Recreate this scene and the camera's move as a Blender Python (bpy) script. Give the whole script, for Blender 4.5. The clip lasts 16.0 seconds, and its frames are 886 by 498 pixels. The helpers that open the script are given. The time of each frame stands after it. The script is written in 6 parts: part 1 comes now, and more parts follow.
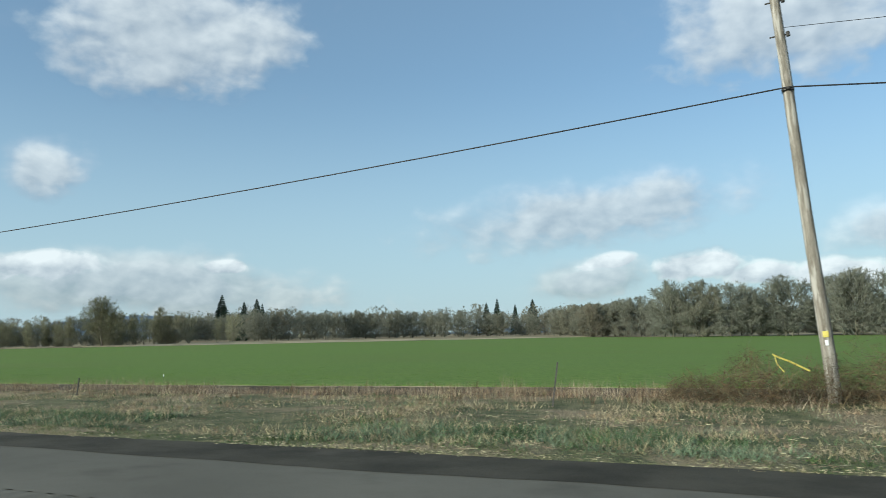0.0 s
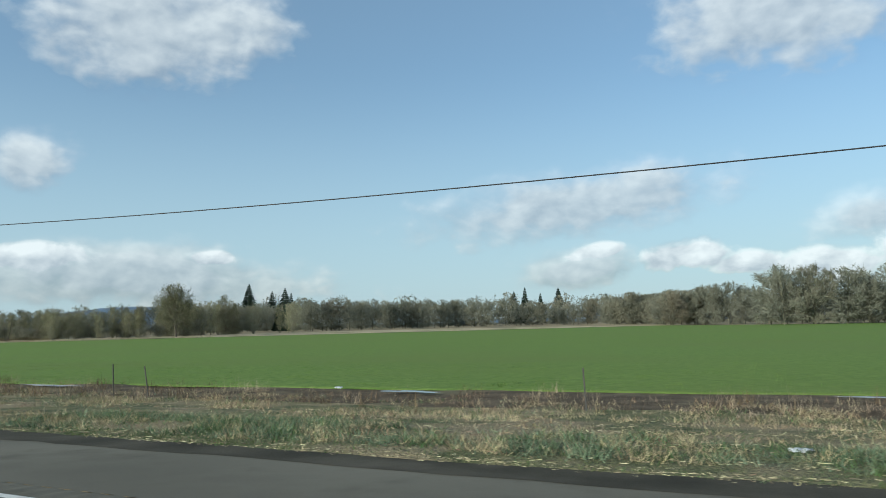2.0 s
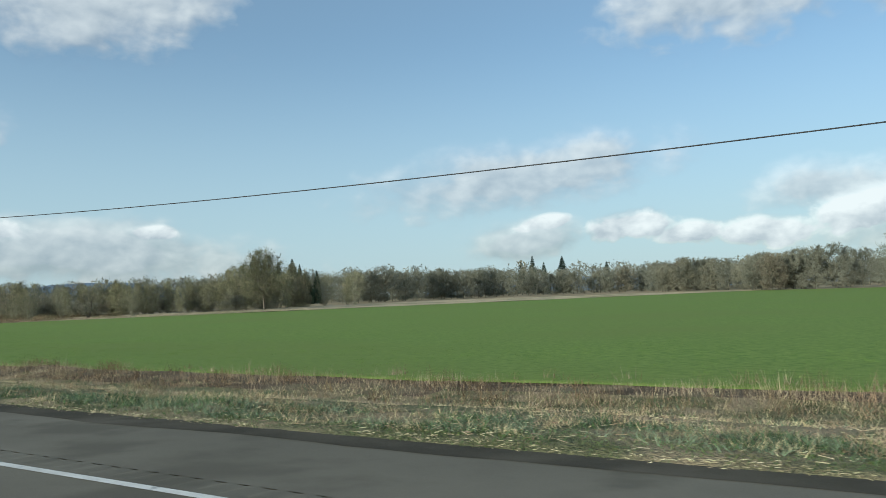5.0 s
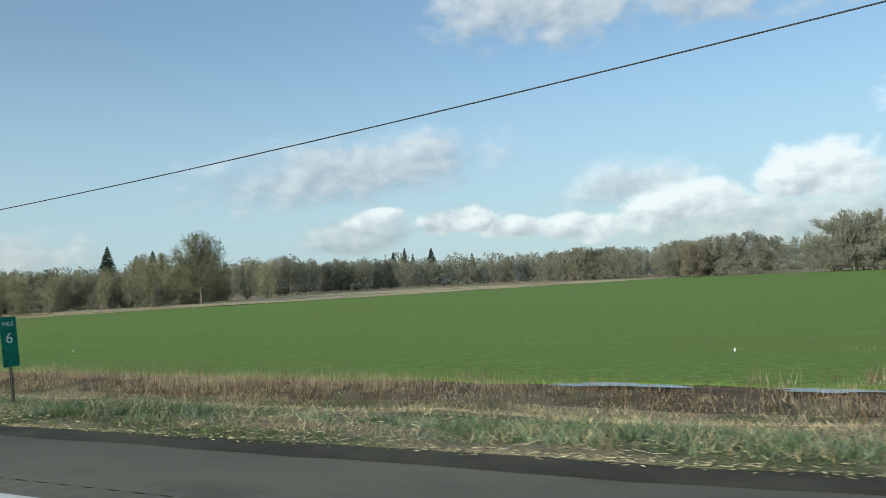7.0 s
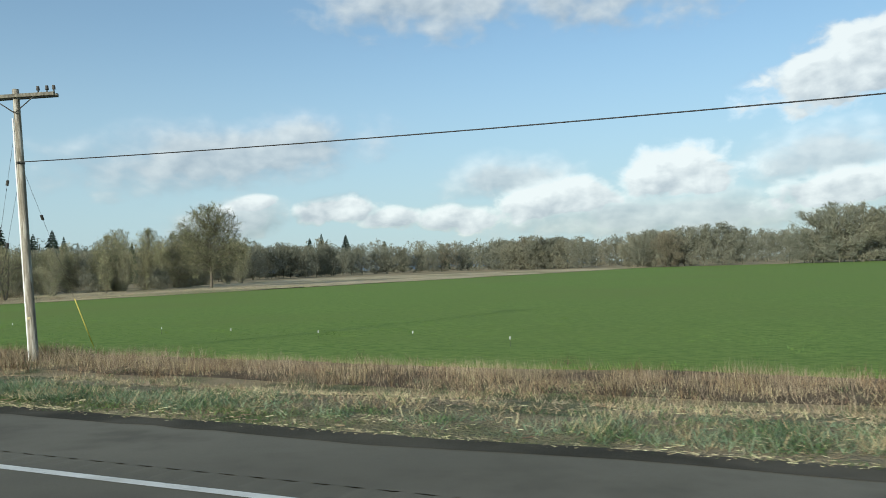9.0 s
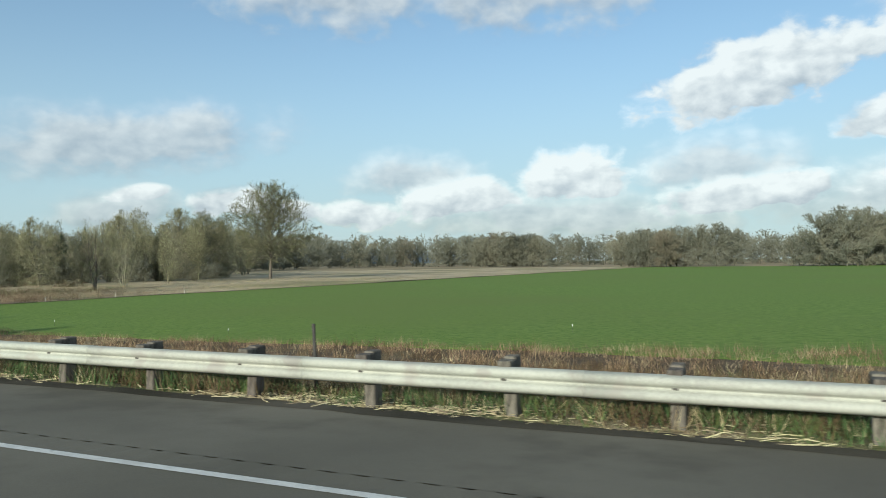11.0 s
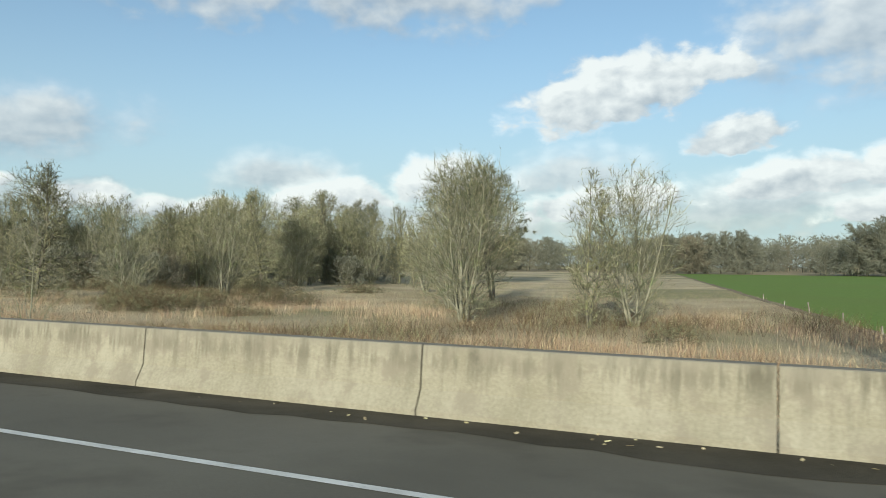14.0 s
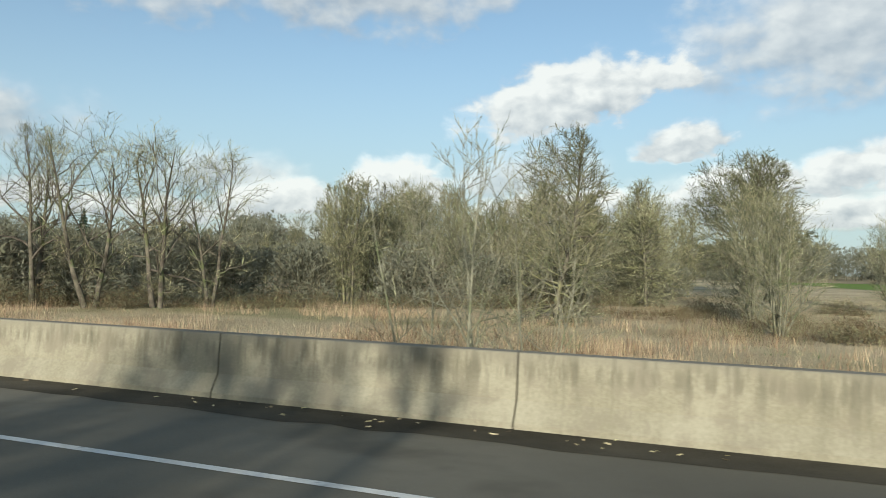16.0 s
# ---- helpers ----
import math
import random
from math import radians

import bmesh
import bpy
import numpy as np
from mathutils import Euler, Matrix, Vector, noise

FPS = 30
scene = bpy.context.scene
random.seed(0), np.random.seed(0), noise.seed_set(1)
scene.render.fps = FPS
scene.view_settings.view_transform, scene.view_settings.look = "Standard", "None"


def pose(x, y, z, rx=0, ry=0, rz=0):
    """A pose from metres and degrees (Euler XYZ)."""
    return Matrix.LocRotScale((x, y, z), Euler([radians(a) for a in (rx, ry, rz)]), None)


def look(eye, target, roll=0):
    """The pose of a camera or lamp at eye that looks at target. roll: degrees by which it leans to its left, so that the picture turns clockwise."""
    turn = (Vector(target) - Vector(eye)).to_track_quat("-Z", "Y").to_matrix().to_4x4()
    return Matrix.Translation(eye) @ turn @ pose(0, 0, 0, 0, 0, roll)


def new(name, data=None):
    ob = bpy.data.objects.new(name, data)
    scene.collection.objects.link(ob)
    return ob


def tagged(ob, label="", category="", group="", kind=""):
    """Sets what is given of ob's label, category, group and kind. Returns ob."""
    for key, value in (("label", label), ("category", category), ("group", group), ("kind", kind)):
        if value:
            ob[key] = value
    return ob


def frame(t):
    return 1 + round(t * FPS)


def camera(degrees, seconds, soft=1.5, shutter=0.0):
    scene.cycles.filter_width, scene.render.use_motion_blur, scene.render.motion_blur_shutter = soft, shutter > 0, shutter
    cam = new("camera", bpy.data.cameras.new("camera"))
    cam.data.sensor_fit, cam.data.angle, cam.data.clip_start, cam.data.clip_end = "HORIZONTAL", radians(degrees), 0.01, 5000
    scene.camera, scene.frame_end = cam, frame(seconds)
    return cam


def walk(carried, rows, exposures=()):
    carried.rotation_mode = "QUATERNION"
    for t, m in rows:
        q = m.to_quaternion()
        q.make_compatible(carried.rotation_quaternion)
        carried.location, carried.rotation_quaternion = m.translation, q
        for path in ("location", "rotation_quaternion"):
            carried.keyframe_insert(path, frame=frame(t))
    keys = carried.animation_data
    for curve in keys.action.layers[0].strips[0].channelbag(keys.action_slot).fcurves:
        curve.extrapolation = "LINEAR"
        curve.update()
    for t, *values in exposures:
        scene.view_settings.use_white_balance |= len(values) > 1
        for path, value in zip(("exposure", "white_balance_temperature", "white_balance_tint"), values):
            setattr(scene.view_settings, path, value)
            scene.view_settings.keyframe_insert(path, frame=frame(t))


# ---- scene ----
# A ride along a curving two-lane road beside a winter wheat field and over a small bridge.
cam = camera(61.1, 16.0, soft=0.75, shutter=0.03)

# seconds, x, y, z, yaw, pitch, roll
RIDE = [
    (0.0, 0.43, -0.00, 1.35, 23.66, 6.39, -0.89),
    (0.5, -14.09, 0.09, 1.35, 23.66, 6.27, -0.69),
    (1.0, -27.93, 0.37, 1.35, 23.49, 6.13, -1.01),
    (1.5, -41.42, 0.85, 1.35, 23.26, 6.02, -0.95),
    (2.0, -54.66, 1.56, 1.35, 22.79, 5.65, -1.14),
    (2.5, -69.33, 2.66, 1.35, 22.22, 5.38, -1.63),
    (3.0, -82.51, 3.96, 1.35, 21.74, 5.10, -1.81),
    (3.5, -96.22, 5.66, 1.35, 21.08, 4.92, -2.04),
    (4.0, -110.14, 7.76, 1.35, 20.42, 4.44, -1.86),
    (6.3, -172.36, 21.84, 1.35, 13.79, 2.21, -2.88),
    (6.5, -178.42, 23.65, 1.35, 12.20, 2.01, -2.92),
    (6.8, -185.45, 25.85, 1.35, 8.28, 2.07, -2.59),
    (7.0, -191.30, 27.77, 1.35, 6.12, 2.50, -2.71),
    (7.5, -204.81, 32.54, 1.35, 2.03, 2.67, -2.66),
    (8.0, -218.17, 37.74, 1.35, -0.10, 2.17, -2.12),
    (8.5, -231.61, 43.51, 1.35, -1.71, 1.64, -2.02),
    (9.0, -244.52, 49.61, 1.35, -3.22, 1.40, -1.89),
    (9.2, -248.58, 51.65, 1.35, -3.80, 1.28, -1.59),
    (11.3, -299.79, 83.06, 1.35, -12.02, 0.87, -0.49),
    (11.5, -304.80, 86.78, 1.35, -12.76, 0.74, -0.35),
    (12.0, -315.75, 95.35, 1.35, -14.37, 0.85, -0.13),
    (12.5, -327.20, 105.02, 1.35, -16.03, 0.95, 0.10),
    (13.0, -337.72, 114.52, 1.35, -17.51, 1.18, -0.03),
    (13.5, -347.18, 123.51, 1.35, -18.92, 1.17, 0.36),
    (14.0, -356.81, 133.03, 1.35, -20.71, 1.16, 0.58),
    (14.5, -366.32, 142.74, 1.35, -21.96, 1.20, 0.73),
    (15.0, -376.31, 153.17, 1.35, -23.16, 1.21, 1.21),
    (15.5, -386.67, 164.11, 1.35, -23.93, 1.31, 1.21),
    (16.0, -397.26, 175.31, 1.35, -24.46, 1.43, 1.15),
]
walk(cam, [(t, pose(x, y, z, 90 + p, 0, yaw) @ pose(0, 0, 0, 0, 0, r)) for t, x, y, z, yaw, p, r in RIDE],
     exposures=[(0.0, 0.33, 5720.0, 0.0), (9.0, 0.33, 5920.0, 1.0), (13.0, 0.33, 6000.0, 1.0), (16.0, 0.34, 6250.0, 3.0)])

# ---------------------------------------------------------------- world and sun
SUN_AZ, SUN_EL = 235.0, 14.6          # degrees: where the sun stands, counted from +x to +y
SKY_STRENGTH, CLOUD_STRENGTH = 0.118, 0.72


class Nodes:
    """Small helper to write node graphs as expressions."""

    def __init__(self, tree):
        self.tree = tree
        tree.nodes.clear()

    def add(self, kind, operation="", use_clamp=False, data_type="", interpolation_type=""):
        n = self.tree.nodes.new(kind)
        if operation:
            n.operation, n.use_clamp = operation, use_clamp
        if data_type:
            n.data_type = data_type
        if interpolation_type:
            n.interpolation_type, n.clamp = interpolation_type, True
        return n

    def link(self, a, b):
        self.tree.links.new(a, b)

    def put(self, socket, value):
        if isinstance(value, (int, float)):
            socket.default_value = value
        elif isinstance(value, (tuple, list)):
            socket.default_value = tuple(value) + ((1.0,) if len(value) == 3 and socket.type == "RGBA" else ())
        else:
            self.link(value, socket)

    def math(self, op, a, b=0.0, c=0.0, clamp=False):
        n = self.add("ShaderNodeMath", operation=op, use_clamp=clamp)
        for s, v in zip(n.inputs, (a, b, c)):
            self.put(s, v)
        return n.outputs[0]

    def mix(self, f, a, b):
        n = self.add("ShaderNodeMix", data_type="RGBA")
        self.put(n.inputs[0], f), self.put(n.inputs[6], a), self.put(n.inputs[7], b)
        return n.outputs[2]

    def noise(self, vec, scale, detail=4.0, rough=0.55, distort=0.0):
        n = self.add("ShaderNodeTexNoise")
        if vec is not None:
            self.link(vec, n.inputs["Vector"])
        n.inputs["Scale"].default_value, n.inputs["Detail"].default_value = scale, detail
        n.inputs["Roughness"].default_value, n.inputs["Distortion"].default_value = rough, distort
        return n.outputs[0]

    def ramp(self, f, lo, hi, a=0.0, b=1.0, smooth=True):
        n = self.add("ShaderNodeMapRange", interpolation_type="SMOOTHSTEP" if smooth else "LINEAR")
        for s, v in zip(n.inputs, (f, lo, hi, a, b)):
            self.put(s, v)
        return n.outputs[0]


# azimuth (left of +y), elevation, half width, half height, tilt, whiteness
SOFT_BANKS = [
    (43.5, 21.0, 13.0, 7.2, 4, 0.80), (52.0, 11.4, 3.2, 3.4, 8, 0.85), (-2.5, 20.8, 13.5, 7.2, 0, 0.84), (-18.0, 20.6, 17.0, 6.6, 0, 0.80),
    (12.5, 8.5, 16.5, 4.0, 6, 0.62), (44.5, 3.4, 17.0, 3.6, -2, 0.52), (-8.2, 6.4, 7.2, 2.7, 3, 0.76), (12.5, 3.7, 6.0, 2.6, 4, 0.52),
    (-20.0, 3.2, 19.0, 2.6, 0, 0.58), (-52.0, 16.0, 15.0, 8.0, 6, 0.84), (-31.0, 6.6, 9.0, 3.4, 2, 0.78), (-45.0, 4.6, 19.0, 3.2, 4, 0.66),
]
BRIGHT_HEAPS = [
    (52.0, 4.8, 5.0, 1.7, 3, 0.82), (40.0, 5.0, 2.6, 0.9, 0, 0.8), (11.4, 5.0, 2.8, 1.1, 10, 0.95), (4.8, 4.4, 4.4, 2.0, 4, 0.85), (0.4, 3.7, 3.6, 1.5, 0, 0.85),
    (-20.6, 5.9, 6.4, 3.5, 8, 1.12), (-11.8, 4.4, 7.2, 2.7, 6, 1.02), (-4.6, 3.5, 5.0, 1.9, 0, 0.95), (-33.5, 4.4, 10.0, 2.3, 5, 0.98),
    (-34.0, 12.4, 11.5, 4.3, 14, 1.02), (-42.0, 9.1, 4.8, 2.5, 10, 0.9), (-46.0, 5.9, 7.5, 2.7, 8, 0.98), (-54.0, 7.0, 7.5, 2.8, 10, 1.0), (-54.0, 4.0, 10.0, 1.9, 2, 0.98),
]


def build_world():
    world = bpy.data.worlds.new("sky")
    scene.world = world
    world.use_nodes = True
    g = Nodes(world.node_tree)
    sky = g.add("ShaderNodeTexSky")
    sky.sky_type, sky.sun_disc, sky.sun_elevation, sky.sun_rotation = "NISHITA", False, radians(SUN_EL), radians(90 - SUN_AZ)
    sky.altitude, sky.air_density, sky.dust_density, sky.ozone_density = 50.0, 1.0, 0.6, 2.0
    co = g.add("ShaderNodeTexCoord").outputs["Generated"]
    sep = g.add("ShaderNodeSeparateXYZ")
    g.link(co, sep.inputs[0])
    x, y, z = sep.outputs
    deg = 57.29578
    az = g.math("MULTIPLY", g.math("ARCTAN2", g.math("MULTIPLY", x, -1.0), y), deg)
    el = g.math("MULTIPLY", g.math("ARCSINE", z), deg)

    def spot(left, up):
        """Place in the sky for the billows, shifted by degrees."""
        c = g.add("ShaderNodeCombineXYZ")
        g.put(c.inputs[0], g.math("MULTIPLY_ADD", az, 0.1, left * 0.1)), g.put(c.inputs[1], g.math("MULTIPLY_ADD", el, 0.15, up * 0.15))
        return c.outputs[0]

    here = spot(0.0, 0.0)
    big = g.math("SUBTRACT", g.noise(here, 2.0, 3.0), 0.5)
    fine = g.math("SUBTRACT", g.noise(here, 4.6, 7.0, 0.5, 0.2), 0.5)
    # billows brighten on the side that faces the sun
    relief = g.math("SUBTRACT", fine, g.math("SUBTRACT", g.noise(spot(0.7, 0.6), 4.6, 7.0, 0.5, 0.2), 0.5))
    broad = g.math("SUBTRACT", big, g.math("SUBTRACT", g.noise(spot(1.2, 1.0), 2.0, 3.0), 0.5))
    aza, ela = g.math("MULTIPLY_ADD", big, 3.0, az), g.math("MULTIPLY_ADD", fine, 0.8, el)

    def layer(clouds, soft, flat):
        cover = shade = None
        for a0, e0, rx, ry, tilt, white in clouds:
            c, s = math.cos(radians(tilt)), math.sin(radians(tilt))
            da, de = g.math("SUBTRACT", a0, aza), g.math("SUBTRACT", ela, e0)
            u = g.math("ADD", g.math("MULTIPLY", da, c / rx), g.math("MULTIPLY", de, s / rx))
            v = g.math("ADD", g.math("MULTIPLY", de, c / ry), g.math("MULTIPLY", da, -s / ry))
            w = g.math("MINIMUM", v, g.math("MULTIPLY", v, flat))
            f = g.math("SUBTRACT", 1.0, g.math("SQRT", g.math("ADD", g.math("MULTIPLY", u, u), g.math("MULTIPLY", w, w))))
            lit = g.math("MULTIPLY", g.math("MULTIPLY_ADD", v, 0.72, 0.68), white)
            if cover is None:
                cover, shade = f, lit
            else:
                m = g.add("ShaderNodeMix", data_type="FLOAT")
                k = g.ramp(g.math("SUBTRACT", f, cover), -soft, soft)
                g.put(m.inputs[0], k), g.put(m.inputs[2], shade), g.put(m.inputs[3], lit)
                cover, shade = g.math("SMOOTH_MAX", f, cover, soft), m.outputs[0]
        return cover, shade

    bank, bank_lit = layer(SOFT_BANKS, 0.25, 1.3)
    heap, heap_lit = layer(BRIGHT_HEAPS, 0.12, 1.7)
    bank = g.math("ADD", bank, g.math("MULTIPLY_ADD", fine, 0.6, g.math("MULTIPLY", big, 0.85)))
    heap = g.math("ADD", heap, g.math("MULTIPLY_ADD", fine, 0.95, g.math("MULTIPLY", big, 0.5)))
    dense_bank, dense_heap = g.ramp(bank, -0.02, 0.72), g.ramp(heap, 0.10, 0.46)
    # scattered small clouds round the unseen rest of the sky, thickened as fill light
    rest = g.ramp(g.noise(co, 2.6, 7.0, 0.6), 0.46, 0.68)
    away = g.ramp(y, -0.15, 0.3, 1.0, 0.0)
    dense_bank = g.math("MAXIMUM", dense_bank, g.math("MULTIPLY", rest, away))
    bank_lit = g.math("ADD", bank_lit, g.math("MULTIPLY_ADD", broad, 0.9, g.math("MULTIPLY", relief, 0.8)), clamp=True)
    heap_lit = g.math("ADD", heap_lit, g.math("MULTIPLY_ADD", broad, 0.5, g.math("MULTIPLY", relief, 1.25)), clamp=True)
    dark, light = (0.40, 0.45, 0.51), (0.97, 0.945, 0.91)
    colour = g.mix(dense_heap, g.mix(bank_lit, dark, light), g.mix(heap_lit, dark, (1.06, 1.03, 0.99)))
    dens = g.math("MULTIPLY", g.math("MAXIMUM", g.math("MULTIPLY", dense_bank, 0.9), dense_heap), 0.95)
    # thin white veil towards the horizon
    veil = g.ramp(el, 20.0, 1.0, 0.21, 0.80)
    bg_sky, bg_cloud = g.add("ShaderNodeBackground"), g.add("ShaderNodeBackground")
    g.link(sky.outputs[0], bg_sky.inputs[0])
    bg_sky.inputs[1].default_value = SKY_STRENGTH
    low = g.mix(g.ramp(dens, 0.0, 0.7), (0.56, 0.68, 0.74), colour)
    g.link(low, bg_cloud.inputs[0])
    bg_cloud.inputs[1].default_value = CLOUD_STRENGTH
    mix = g.add("ShaderNodeMixShader")
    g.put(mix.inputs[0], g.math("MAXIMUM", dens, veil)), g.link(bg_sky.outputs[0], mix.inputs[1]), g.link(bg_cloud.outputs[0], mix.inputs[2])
    out = g.add("ShaderNodeOutputWorld")
    g.link(mix.outputs[0], out.inputs[0])


build_world()
sun = new("sun", bpy.data.lights.new("sun", "SUN"))
sun.data.energy, sun.data.angle, sun.data.color = 4.75, radians(0.45), (1.0, 0.90, 0.76)
sun_dir = Vector((math.cos(radians(SUN_AZ)) * math.cos(radians(SUN_EL)), math.sin(radians(SUN_AZ)) * math.cos(radians(SUN_EL)),
                  math.sin(radians(SUN_EL))))
sun.matrix_world = look(sun_dir * 400, (0, 0, 0))


# ---------------------------------------------------------------- materials
def material(name, dark, light, scale=4.0, fine=40.0, rough=0.85, bump=0.3, metal=0.0, third=None, third_scale=0.3,
             third_lo=0.52, third_hi=0.62, spread=0.0, coords="Object", island=0.0, spec=0.3, bump_scale=None, stretch=(1, 1, 1), thin=0.0):
    """Two-scale colour, stains of a third colour, relief and a difference from piece to piece."""
    m = bpy.data.materials.new(name)
    m.use_nodes = True
    g = Nodes(m.node_tree)
    co = g.add("ShaderNodeTexCoord").outputs[coords]
    if stretch != (1, 1, 1):
        mp = g.add("ShaderNodeMapping")
        mp.inputs["Scale"].default_value = stretch
        g.link(co, mp.inputs[0])
        co = mp.outputs[0]
    a, b = g.noise(co, scale, 5.0), g.noise(co, fine, 3.0, 0.65)
    f = g.ramp(g.math("ADD", g.math("MULTIPLY", a, 0.6), g.math("MULTIPLY", b, 0.4)), 0.34, 0.66)
    col = g.mix(f, dark, light)
    if third:
        col = g.mix(g.ramp(g.noise(co, third_scale, 4.0), third_lo, third_hi), col, third)
    if spread or island:
        src = g.add("ShaderNodeNewGeometry").outputs["Random Per Island"] if island else g.add("ShaderNodeObjectInfo").outputs["Random"]
        k = g.math("MULTIPLY_ADD", src, 2 * (island or spread), 1.0 - (island or spread))
        if spread and island:
            k = g.math("MULTIPLY", k, g.math("MULTIPLY_ADD", g.add("ShaderNodeObjectInfo").outputs["Random"], 2 * spread, 1.0 - spread))
        hsv = g.add("ShaderNodeHueSaturation")
        g.put(hsv.inputs["Value"], k), g.put(hsv.inputs["Color"], col)
        g.put(hsv.inputs["Hue"], g.math("MULTIPLY_ADD", src, 0.04, 0.48))
        col = hsv.outputs[0]
    bs = g.add("ShaderNodeBsdfPrincipled")
    g.put(bs.inputs["Base Color"], col)
    g.put(bs.inputs["Roughness"], g.math("MULTIPLY_ADD", b, 0.2, rough - 0.1, clamp=True))
    bs.inputs["Metallic"].default_value = metal
    bs.inputs["Specular IOR Level"].default_value = spec
    if bump:
        bp = g.add("ShaderNodeBump")
        bp.inputs["Strength"].default_value = bump
        bp.inputs["Distance"].default_value = 0.02 if bump_scale is None else bump_scale
        g.link(g.math("ADD", a, b), bp.inputs["Height"])
        g.link(bp.outputs[0], bs.inputs["Normal"])
    out = g.add("ShaderNodeOutputMaterial")
    if thin:
        back, both = g.add("ShaderNodeBsdfTranslucent"), g.add("ShaderNodeMixShader")
        g.put(back.inputs[0], col), g.put(both.inputs[0], thin)
        g.link(bs.outputs[0], both.inputs[1]), g.link(back.outputs[0], both.inputs[2]), g.link(both.outputs[0], out.inputs[0])
    else:
        g.link(bs.outputs[0], out.inputs[0])
    return m


M = {}
M["asphalt"] = material("asphalt", (0.130, 0.118, 0.090), (0.202, 0.183, 0.140), 0.35, 90.0, 0.92, 0.35, spec=0.13, third=(0.122, 0.110, 0.083),
                        third_scale=0.7, third_lo=0.45, third_hi=0.7, bump_scale=0.006)
M["asphalt_dark"] = material("asphalt_dark", (0.045, 0.040, 0.029), (0.10, 0.088, 0.064), 0.8, 60.0, 0.95, 0.6, spec=0.1, third=(0.115, 0.10, 0.075),
                             third_scale=0.35, third_lo=0.55, third_hi=0.7, bump_scale=0.01)
M["gravel"] = material("gravel", (0.03, 0.029, 0.027), (0.085, 0.08, 0.07), 3.0, 70.0, 0.95, 0.9, bump_scale=0.03)
M["paint"] = material("road_paint", (0.56, 0.54, 0.49), (0.76, 0.74, 0.68), 3.0, 50.0, 0.8, 0.2, spec=0.1, third=(0.3, 0.3, 0.29), third_scale=6.0,
                      third_lo=0.62, third_hi=0.75)
M["verge"] = material("verge_turf", (0.075, 0.085, 0.032), (0.20, 0.185, 0.09), 1.6, 14.0, 0.95, 1.0, third=(0.27, 0.215, 0.125), third_scale=0.35,
                      third_lo=0.46, third_hi=0.6, bump_scale=0.1)
M["mud"] = material("wet_mud", (0.075, 0.058, 0.038), (0.16, 0.125, 0.085), 1.2, 20.0, 0.9, 0.8, spec=0.1, third=(0.17, 0.145, 0.09), third_scale=0.3,
                    bump_scale=0.08)
M["dirt"] = material("bare_dirt", (0.15, 0.105, 0.065), (0.27, 0.20, 0.13), 1.2, 12.0, 0.95, 0.8, third=(0.22, 0.18, 0.10), third_scale=0.3)
M["field"] = material("winter_wheat", (0.098, 0.165, 0.032), (0.205, 0.28, 0.064), 3.0, 11.0, 0.95, 0.4, third=(0.155, 0.205, 0.05),
                      third_scale=0.03, third_lo=0.35, third_hi=0.8, bump_scale=0.03, spec=0.1)
M["fallow"] = material("dead_grass_ground", (0.36, 0.285, 0.17), (0.58, 0.475, 0.30), 0.12, 6.0, 0.95, 1.0, third=(0.28, 0.25, 0.125),
                       third_scale=0.03, third_lo=0.5, third_hi=0.62, bump_scale=0.2)
M["far_ground"] = material("far_ground", (0.20, 0.16, 0.08), (0.36, 0.28, 0.16), 0.02, 1.0, 0.95, 0.5, bump_scale=0.3)
M["grass_green"] = material("grass_green", (0.045, 0.085, 0.025), (0.115, 0.17, 0.06), 0.7, 9.0, 0.8, 0.0, island=0.4, coords="Object", thin=0.12)
M["moss"] = material("mossy_turf", (0.055, 0.075, 0.02), (0.13, 0.15, 0.045), 0.7, 9.0, 0.9, 0.0, island=0.35, thin=0.12)
M["grass_blue"] = material("grass_blue", (0.075, 0.105, 0.055), (0.225, 0.28, 0.17), 0.7, 9.0, 0.8, 0.0, island=0.35, thin=0.12)
M["grass_dry"] = material("grass_dry", (0.22, 0.175, 0.095), (0.54, 0.45, 0.27), 0.6, 9.0, 0.85, 0.0, island=0.35, thin=0.12)
M["reed"] = material("dry_reed", (0.235, 0.175, 0.115), (0.43, 0.345, 0.24), 0.4, 9.0, 0.85, 0.0, island=0.35, thin=0.12)
M["pale_grass"] = material("pale_grass", (0.32, 0.235, 0.15), (0.54, 0.42, 0.285), 0.5, 9.0, 0.9, 0.0, island=0.35, thin=0.12)
M["russet"] = material("russet_grass", (0.20, 0.125, 0.075), (0.40, 0.275, 0.17), 0.5, 9.0, 0.9, 0.0, island=0.4, thin=0.12)
M["straw"] = material("straw", (0.42, 0.36, 0.19), (0.66, 0.58, 0.36), 2.0, 9.0, 0.8, 0.0, island=0.3)
M["weed"] = material("dark_weed", (0.06, 0.042, 0.022), (0.17, 0.115, 0.06), 0.7, 9.0, 0.9, 0.0, island=0.4, thin=0.12)
M["wheat"] = material("wheat_blade", (0.06, 0.11, 0.022), (0.19, 0.28, 0.062), 0.3, 9.0, 0.95, 0.0, island=0.25, spec=0.1, thin=0.12)
M["bark"] = material("bark", (0.06, 0.05, 0.038), (0.19, 0.17, 0.13), 2.0, 18.0, 0.95, 0.8, third=(0.11, 0.125, 0.06), third_scale=0.9, spread=0.15,
                     bump_scale=0.04)
M["bark_light"] = material("bark_light", (0.13, 0.125, 0.085), (0.33, 0.315, 0.23), 2.0, 18.0, 0.95, 0.8, third=(0.17, 0.19, 0.10), third_scale=0.9,
                           bump_scale=0.04)
